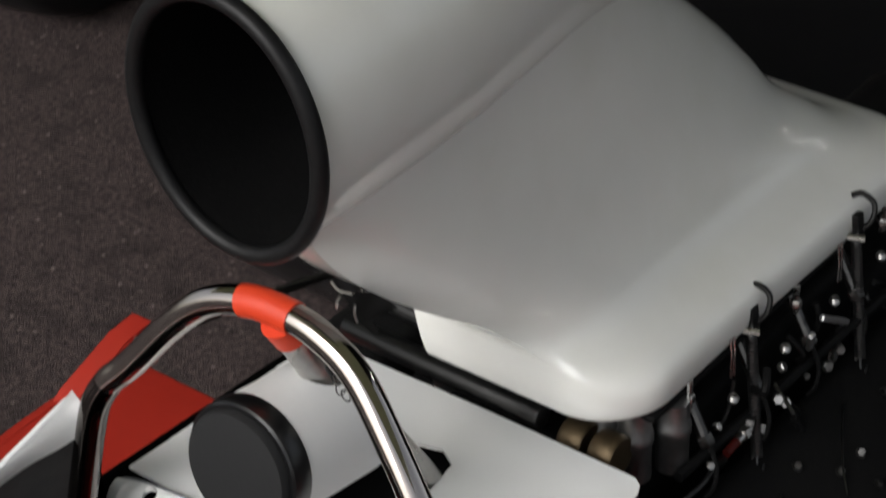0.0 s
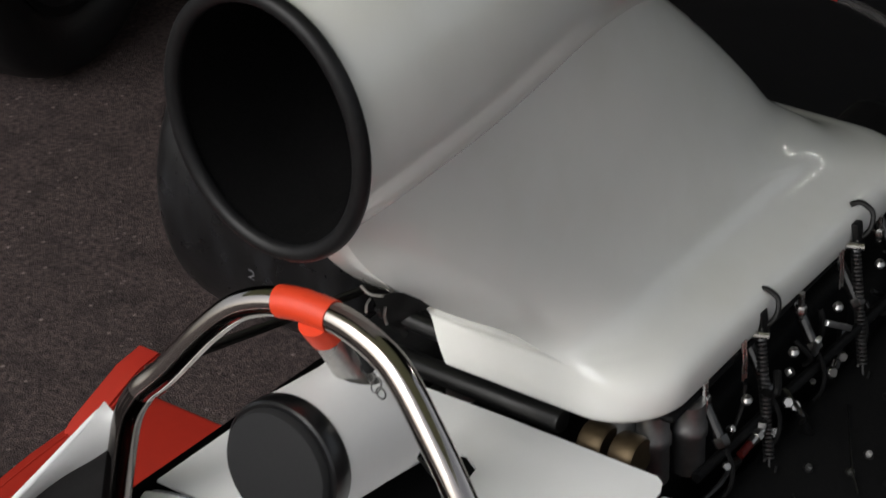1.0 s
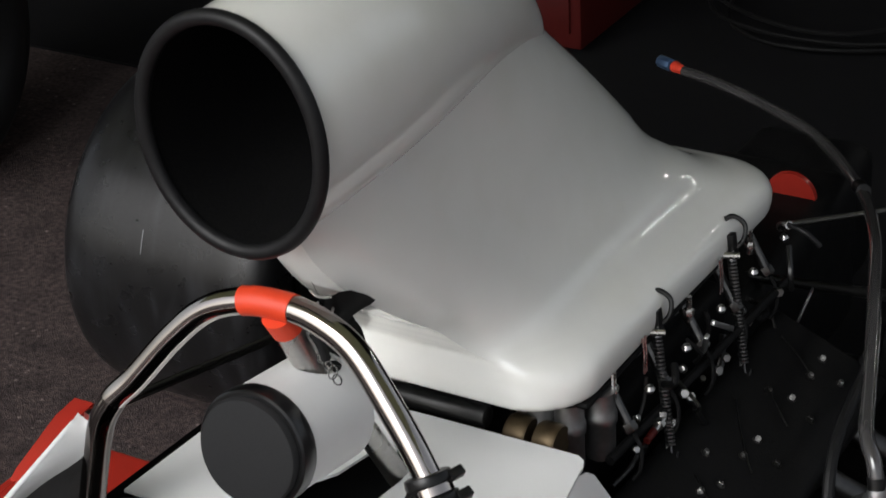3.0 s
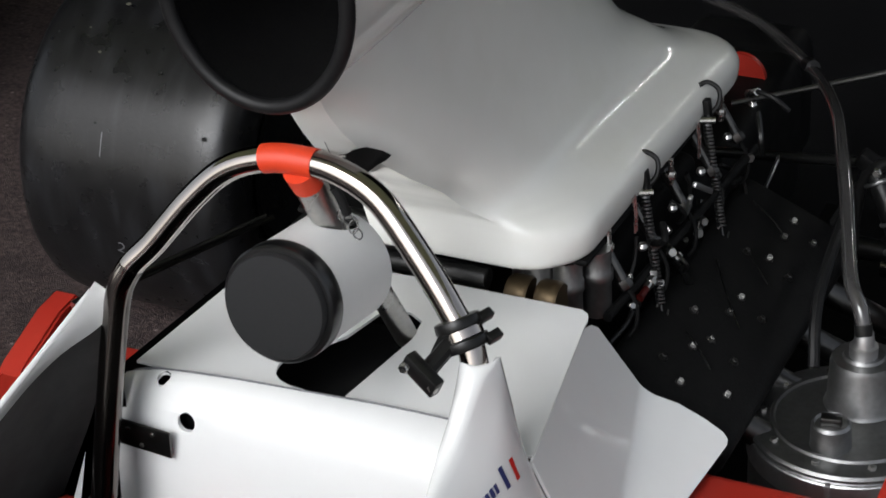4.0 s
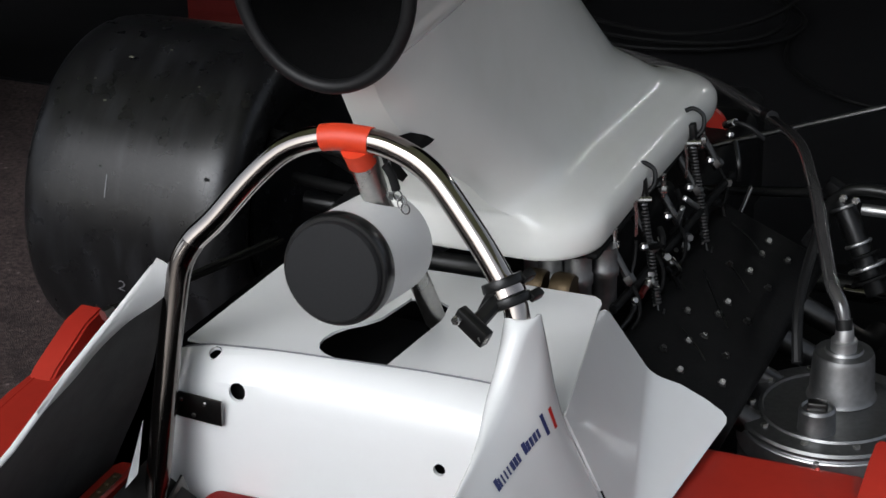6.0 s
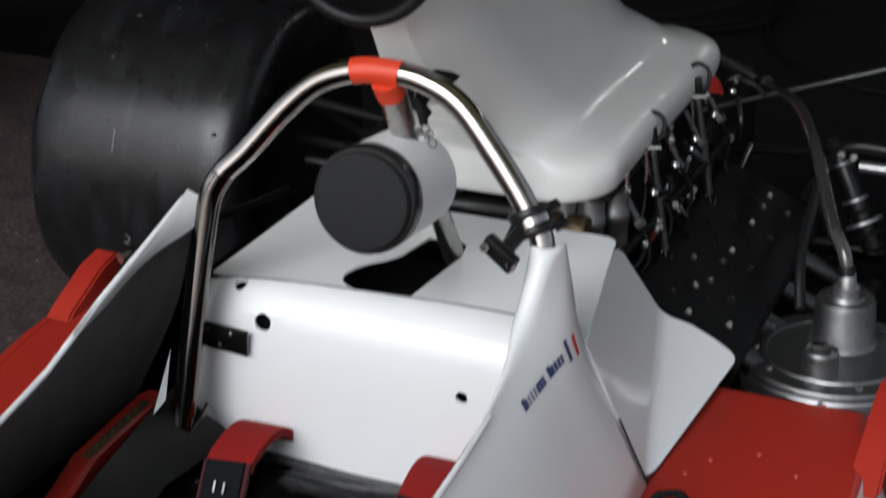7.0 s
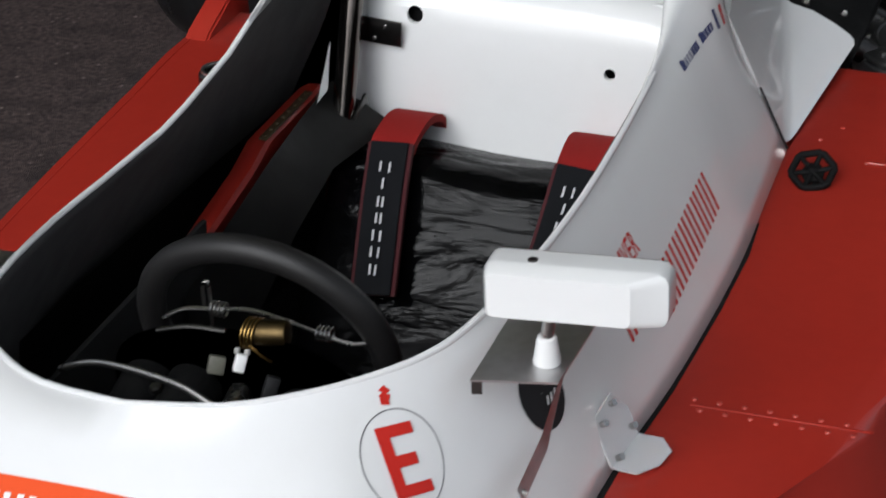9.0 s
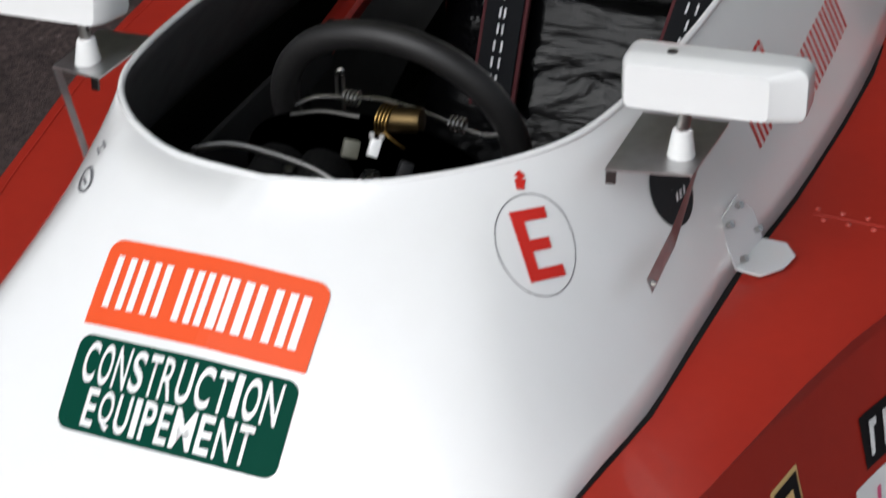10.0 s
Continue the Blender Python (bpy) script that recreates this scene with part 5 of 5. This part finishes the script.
part("rim", lathe([(.06, .19), (.15, .19), (.175, .205), (.188, .205), (.186, .10), (.17, .05), (.17, -.12), (.19, -.2)], pose(0, 0, .335, 0, 90, 6), 48), CAST_BLACK, spare, "dark wheel rim")
# box put in for a red shape like a wing endplate behind the car
red_box_root = thing("tool_chest", "dark red box put in for a red shape behind the car", "tool chest", (-1.46, 3.13, .006))
part("body", box((.80, .45, .42), pose(0, 0, .23), .01), ENAMEL_RED, red_box_root)
part("drawer", box((.74, .012, .15), pose(0, -.228, .14), .004), ENAMEL_RED, red_box_root)
part("drawer", box((.74, .012, .15), pose(0, -.228, .32), .004), ENAMEL_RED, red_box_root)
lamp = thing("strip_lamp", "long white fluorescent strip lamp hung inside the awning", "lamp", (1.62, 4.75, 2.40), group="awning lamps")
part("housing", box((.07, 2.46, .04), pose(0.03, 0, .035), .006), WHITE_SOFT, lamp, "white lamp housing")
part("tube", cyl((0, -1.18, 0), (0, 1.18, 0), .009, n=14), TUBE_LIGHT, lamp, "glowing fluorescent tube")
for y in (-1.19, 1.19):
    part("end_cap", box((.03, .02, .05), pose(.01, y, .012), .003), WHITE_SOFT, lamp)
second = thing("strip_lamp", "short white lamp with three glowing tubes hung inside the awning", "lamp", (1.55, 6.75, 2.42), group="awning lamps")
part("housing", box((.24, .56, .04), pose(0.02, 0, .035), .006), WHITE_SOFT, second, "white lamp housing")
for k, (x, a, b) in enumerate(((-.07, -.25, .25), (0, -.25, .16), (.07, -.12, .25))):
    part("tube", cyl((x, a, 0), (x, b, 0), .011, n=14), TUBE_LIGHT, second, "glowing fluorescent tube")
for ob, ends, low in ((lamp, (-1.0, 1.0), .05), (second, (-.2, .2), .05)):
    for y in ends:
        part("hanger", cyl((.02, y, low), (.02, y, 2.899 - ob.location.z), .002, n=8), DARK_METAL, ob, "thin hanging wire")
coil = thing("cable", "black cable lying in loops on the ground behind the car", "cable", (-.55, 3.42, .006))
part("loop", tube([(.33 * math.cos(a) + .035 * math.sin(2.3 * a), .30 * math.sin(a), .012 + .004 * a) for a in (k * .45 for k in range(46))], .0065, 8, 3), CAST_BLACK, coil)
part("tail", tube([(.33, 0, .012), (.38, -.25, .012), (.58, -.45, .012), (.85, -.50, .012)], .0065, 8, 6), CAST_BLACK, coil)
board = part("board", box((.5, .03, .7), pose(-1.62, 3.3, .35, -6, 0, 8), .004), PALE, None)
tagged(board, "pale grey board leaning behind the red box", "board")

# ---------------------------------------------------------------- decals
def flat_rect(x0, y0, x1, y1, r=0.0, n=6):
    bm = bmesh.new()
    if r <= 0:
        pts = [(x0, y0), (x1, y0), (x1, y1), (x0, y1)]
    else:
        pts = []
        for cx, cy, a0 in ((x1 - r, y1 - r, 0), (x0 + r, y1 - r, 90), (x0 + r, y0 + r, 180), (x1 - r, y0 + r, 270)):
            pts += [(cx + r * math.cos(radians(a0 + 90 * k / n)), cy + r * math.sin(radians(a0 + 90 * k / n))) for k in range(n + 1)]
    bm.faces.new([bm.verts.new((x, y, 0)) for x, y in pts])
    return bm


def flat_ring(rx, ry, w, n=64):
    bm = bmesh.new()
    a = [bm.verts.new((rx * math.cos(2 * math.pi * i / n), ry * math.sin(2 * math.pi * i / n), 0)) for i in range(n)]
    b = [bm.verts.new(((rx - w) * math.cos(2 * math.pi * i / n), (ry - w) * math.sin(2 * math.pi * i / n), 0)) for i in range(n)]
    for i in range(n):
        bm.faces.new((a[i], a[(i + 1) % n], b[(i + 1) % n], b[i]))
    return bm


def lay(name, bm, mat, parent, origin, right, up, tree, label="", lift=.0012, cell=.012):
    """Lays a flat drawing on a curved surface: cut into small cells, each corner pushed along the drawing's normal."""
    o, u = Vector(origin), Vector(right).normalized()
    w = Vector(up)
    w = (w - u * w.dot(u)).normalized()
    n = u.cross(w).normalized()
    xs, ys = [v.co.x for v in bm.verts], [v.co.y for v in bm.verts]
    for axis, lo, hi in ((0, min(xs), max(xs)), (1, min(ys), max(ys))):
        k = lo + cell
        while k < hi:
            co, no = ((k, 0, 0), (1, 0, 0)) if axis == 0 else ((0, k, 0), (0, 1, 0))
            bmesh.ops.bisect_plane(bm, geom=list(bm.verts) + list(bm.edges) + list(bm.faces), plane_co=co, plane_no=no)
            k += cell
    for v in bm.verts:
        p = o + u * v.co.x + w * v.co.y
        hit, normal, _, _ = tree.ray_cast(p + n * .3, -n, .8)
        if hit is None:
            hit, normal, _, _ = tree.find_nearest(p)
        if normal.dot(n) < 0:
            normal = -normal
        v.co = hit + normal * lift
    bmesh.ops.triangulate(bm, faces=[f for f in bm.faces if len(f.verts) > 4])
    me = bpy.data.meshes.new(name)
    bm.to_mesh(me)
    bm.free()
    me.materials.append(mat)
    ob = new(name, me)
    ob.parent = parent
    if label:
        ob["label"] = label
    return ob


pod_tree = BVHTree.FromPolygons([tuple(v.co) for v in pod_r.data.vertices], [tuple(p.vertices) for p in pod_r.data.polygons])


def shifted(bm, dx, dy, skew=0.0):
    for v in bm.verts:
        v.co.x += dx + skew * v.co.y
        v.co.y += dy
    return bm


# nose badge: orange over green; the maker's name is plain white strokes
o1, r1, u1 = (-.178, -1.2895, .575), (.260, -.014, .012), (.003, .066, .066)
badge = lay("nose_badge", flat_rect(0, 0, .262, .094, .016), ORANGE, cowl, o1, r1, u1, cowl_tree, "orange and green maker's badge")
for cx in (.0, .244):
    lay("corner", flat_rect(cx, 0, cx + .018, .018, .002), ORANGE, badge, o1, r1, u1, cowl_tree, lift=.0015)
widths = (.026, .026, .034, .022, .020, .008, .026, .022)
x = .016
for k, w in enumerate(widths):
    for ox in ((0,) if w < .01 else (0, w - .0085)):
        lay("stroke", shifted(flat_rect(0, 0, .0085 if w > .01 else .0095, .056), x + ox, .020), VINYL_WHITE, badge, o1, r1, u1, cowl_tree, lift=.0022)
    x += w + .0065
o2, r2, u2 = (-.1745, -1.364, .4935), (.255, -.011, .011), (-.003, .069, .076)
lower = lay("badge_field", flat_rect(0, 0, .258, .1005, .014), GREEN, badge, o2, r2, u2, cowl_tree, "dark green lower field")


WIDE = {"I": .44, "M": 1.22, "E": .86, "T": .86, "P": .94, "2": 1.0}


def bold_text(words, width, height, fat=.012):
    """Heavy condensed capitals, each letter fitted to a cell of its own."""
    cells = [WIDE.get(ch, 1.0) for ch in words]
    gap = .24
    unit = width / (sum(cells) + gap * (len(words) - 1))
    bm = bmesh.new()
    x = 0
    for ch, cell in zip(words, cells):
        c = bpy.data.curves.new("words", "FONT")
        c.body = ch
        c.offset = min(fat, .010) if ch in "MNR" else fat
        ob = new("words", c)
        me = bpy.data.meshes.new_from_object(ob.evaluated_get(bpy.context.evaluated_depsgraph_get()))
        bpy.data.objects.remove(ob)
        bpy.data.curves.remove(c)
        xs, ys = [v.co.x for v in me.vertices], [v.co.y for v in me.vertices]
        x0, x1, y0, y1 = min(xs), max(xs), min(ys), max(ys)
        for v in me.vertices:
            v.co.x = x + (v.co.x - x0) / (x1 - x0) * cell * unit
            v.co.y = (v.co.y - y0) / (y1 - y0) * height
        bm.from_mesh(me)
        bpy.data.meshes.remove(me)
        x += (cell + gap) * unit
    return bm


lay("word", shifted(bold_text("CONSTRUCTION", .230, .043, .020), .014, .051), VINYL_WHITE, lower, o2, r2, u2, cowl_tree, "white capital lettering", lift=.0022)
lay("word", shifted(bold_text("EQUIPEMENT", .196, .040, .020), .031, .007), VINYL_WHITE, lower, o2, r2, u2, cowl_tree, "white capital lettering", lift=.0022)

# extinguisher mark
oe, re_, ue = (.2474, -1.1030, .6617), (.062, .062, -.028), (-.018, .055, .080)
mark = lay("extinguisher_mark", flat_ring(.0490, .0535, .0012), VINYL_GREY, cowl, oe, re_, ue, cowl_tree, "red letter in a thin grey ring")
bm = bmesh.new()
for x0, y0, x1, y1 in ((-.022, -.036, -.008, .037), (-.008, .025, .021, .037), (-.008, -.006, .016, .006), (-.008, -.036, .024, -.024)):
    bm.faces.new([bm.verts.new(p) for p in ((x0, y0, 0), (x1, y0, 0), (x1, y1, 0), (x0, y1, 0))])
bmesh.ops.rotate(bm, verts=bm.verts, cent=(0, 0, 0), matrix=Matrix.Rotation(radians(13), 3, "Z"))
lay("letter", bm, VINYL_RED, mark, oe, re_, ue, cowl_tree, "red block letter", lift=.0022)
bm = bmesh.new()
pts = [(-.005, -.012), (.006, -.012), (.006, -.006), (.009, .001), (.003, .002), (.009, .006), (.001, .013), (-.007, .006), (-.002, .003), (-.007, .0)]
bm.faces.new([bm.verts.new((a * .82, b * .82, 0)) for a, b in pts])
lay("arrow", bm, VINYL_RED, cowl, (.2215, -1.0725, .7165), re_, ue, cowl_tree, "small red arrow decal", lift=.0018)
# oval badge under the mirror
oo, ro, uo = (.3345, -.896, .632), (.033, .072, -.042), (-.010, .010, .040)
oval = lay("oval_badge", flat_ring(.040, .040, .0395), VINYL_BLACK, cowl, oo, ro, uo, cowl_tree, "black oval badge with pale marks")
for dx, dy, w, h in ((.006, -.012, .003, .010), (.013, -.008, .003, .010), (.020, -.003, .003, .010)):
    lay("mark", shifted(flat_rect(0, 0, w, h), dx, dy), VINYL_WHITE, oval, oo, ro, uo, cowl_tree, lift=.0022)
# small grey letters on the far shoulder
across, along = (.0079, .0038, .0088), (-.0044, .0236, .0103)
for origin, dx, dy, w, h in (((-.2594, -1.148, .6573), -.001, -.010, .0028, .018), ((-.2612, -1.1084, .6803), -.007, -.012, .0028, .020), ((-.2612, -1.1084, .6803), .003, -.010, .0028, .020), ((-.2612, -1.1084, .6803), -.006, -.002, .010, .0028)):
    lay("grey_mark", shifted(flat_rect(0, 0, w, h), dx, dy, -.25), VINYL_GREY, cowl, origin, across, along, cowl_tree, "small grey mark")
lay("grey_ring", flat_ring(.0120, .022, .0036), VINYL_GREY, cowl, (-.2594, -1.148, .6573), across, along, cowl_tree, "small grey ring")

# lettering on the flank; the driver's name and the small name are plain strokes
os_, rs, us = (.3905, -.545, .563), (-.007, .228, .015), (-.0279, .0085, .0535)
for k, w in enumerate((.022, .022, .023, .023, .023, .024, .023, .023)):
    x = -.026 + k * .0318
    for ox in (0, w - .0065):
        lay("name_stroke", shifted(flat_rect(0, 0, .0065, .055), x + ox, 0, .10), VINYL_RED, cowl, os_, rs, us, cowl_tree, "red painted stroke" if k + ox == 0 else "")
ot, rt, ut = (.3765, -.690, .586), (-.007, .228, .015), (-.0279, .0085, .0535)
for k in range(4):
    lay("name_stroke", shifted(flat_rect(0, 0, .0065, .055), k * .014, 0, .10), VINYL_RED, cowl, ot, rt, ut, cowl_tree)
lay("flank_word", shifted(bold_text("DRIVER", .088, .030, .01), 0, 0, .10), VINYL_RED, cowl, (.3545, -.662, .638), rs, us, cowl_tree, "small red painted word")
on, rn, un = (.3060, -.2220, .7115), (.004, .136, .008), (-.020, .010, .036)
for k, w in enumerate((.009, .005, .004, .004, .004, .008, .008, .007, 0, .009, .007, .007, .007, .006)):
    if w:
        lay("name_bar", shifted(flat_rect(0, 0, w, .012 if k not in (0, 9) else .015), .0094 * k, .003), VINYL_BLUE, cowl, on, rn, un, cowl_tree, "thin dark blue bar" if k == 0 else "")
for mat, origin in ((VINYL_BLUE, (.313, -.081, .717)), (VINYL_RED, (.313, -.058, .714))):
    lay("flag_bar", shifted(flat_rect(0, 0, .0080, .030), 0, 0, -.12), mat, cowl, origin, (.02, 1, 0), (-.45, .10, 1), cowl_tree, "bar of a blue, white and red flag decal")

# race number and stickers on the outside of the tank
side_r, side_u = (0, 1, 0), (0, 0, 1)
panel = lay("number_panel", flat_rect(0, 0, .70, .30, .012), VINYL_WHITE, pod_r, (.694, -.425, .195), side_r, side_u, pod_tree, "white number panel", lift=.0015)
lay("numeral", bold_text("2", .185, .236, .035), VINYL_BLACK, panel, (.694, -.212, .212), side_r, side_u, pod_tree, "black race numeral", lift=.003)
lay("numeral", bold_text("3", .185, .236, .035), VINYL_BLACK, panel, (.694, .022, .212), side_r, side_u, pod_tree, "black race numeral", lift=.003)
ob_, rb, ub = (.570, -.935, .350), (.030, .095, .0), (0, 0, 1)
plate = lay("sticker", flat_rect(0, 0, .20, .062), VINYL_BLACK, pod_r, ob_, rb, ub, pod_tree, "black sticker with white strokes", lift=.0015)
for k in range(6):
    lay("stroke", shifted(flat_rect(0, 0, .008, .040), .012 + k * .028, .011, .12), VINYL_WHITE, plate, ob_, rb, ub, pod_tree, lift=.003)
    lay("stroke", shifted(flat_rect(0, 0, .010, .009), .020 + k * .028, .042, .12), VINYL_WHITE, plate, ob_, rb, ub, pod_tree, lift=.003)
oy = (.528, -1.125, .370)
frame_y = lay("sticker", flat_rect(0, 0, .062, .062, .004), VINYL_YELLOW, pod_r, oy, (.025, .1, 0), ub, pod_tree, "black sticker in a pale yellow frame", lift=.0015)
lay("field", shifted(flat_rect(0, 0, .052, .052), .005, .005), VINYL_BLACK, frame_y, oy, (.025, .1, 0), ub, pod_tree, lift=.003)
lay("stroke", shifted(flat_rect(0, 0, .020, .022), .022, .022), VINYL_YELLOW, frame_y, oy, (.025, .1, 0), ub, pod_tree, lift=.0045)
ow = (.566, -.965, .255)
white_s = lay("sticker", flat_rect(0, 0, .24, .085), VINYL_WHITE, pod_r, ow, rb, ub, pod_tree, "white sticker with pink strokes", lift=.0015)
for k, w in enumerate((.008, .018, .008, .014)):
    lay("stroke", shifted(flat_rect(0, 0, w, .055), .030 + k * .030, .014, .2), VINYL_PINK, white_s, ow, rb, ub, pod_tree, lift=.003)

# chalk numeral, nicks and picked-up grit on the worn tread
tread = BVHTree.FromPolygons([tuple(v.co) for v in wheel.data.vertices], [tuple(p.vertices) for p in wheel.data.polygons])


def on_tread(name, bm, mat, x, angle, label, tilt=0.0):
    """Lays a mark on the tread, at an angle up from the wheel's foremost line."""
    c, q = math.cos(radians(angle)), math.sin(radians(angle))
    across, up = Vector((1, 0, 0)), Vector((0, q, c))
    return lay(name, bm, mat, wheel, (x, 1.245 - .336 * c, .335 + .336 * q), across + up * tilt, up, tread, label, lift=.0010, cell=.006)


on_tread("chalk_numeral", bold_text("2", .016, .024, 0), VINYL_GREY, -.919, -13.5, "faint grey chalk numeral", -.35)
for x, angle, w in ((-.952, 28.2, .003), (-.729, 28.9, .0055), (-1.06, 14, .003), (-.84, 40, .003)):
    on_tread("nick", flat_ring(w, w * .7, w * .69), BLACK, x, angle, "dark nick in the tread")
for x, angle, w in ((-.971, 69, .006), (-.980, 50.2, .004), (-1.02, 58, .003), (-.90, 75, .003), (-.80, 60, .003)):
    on_tread("grit", flat_ring(w, w * .6, w * .59), PALE_BLOCK, x, angle, "pale bit of grit stuck to the tread")
on_tread("scuff", flat_rect(-.0012, -.022, .0012, .022), VINYL_GREY, -.935, 22, "thin pale scuff")
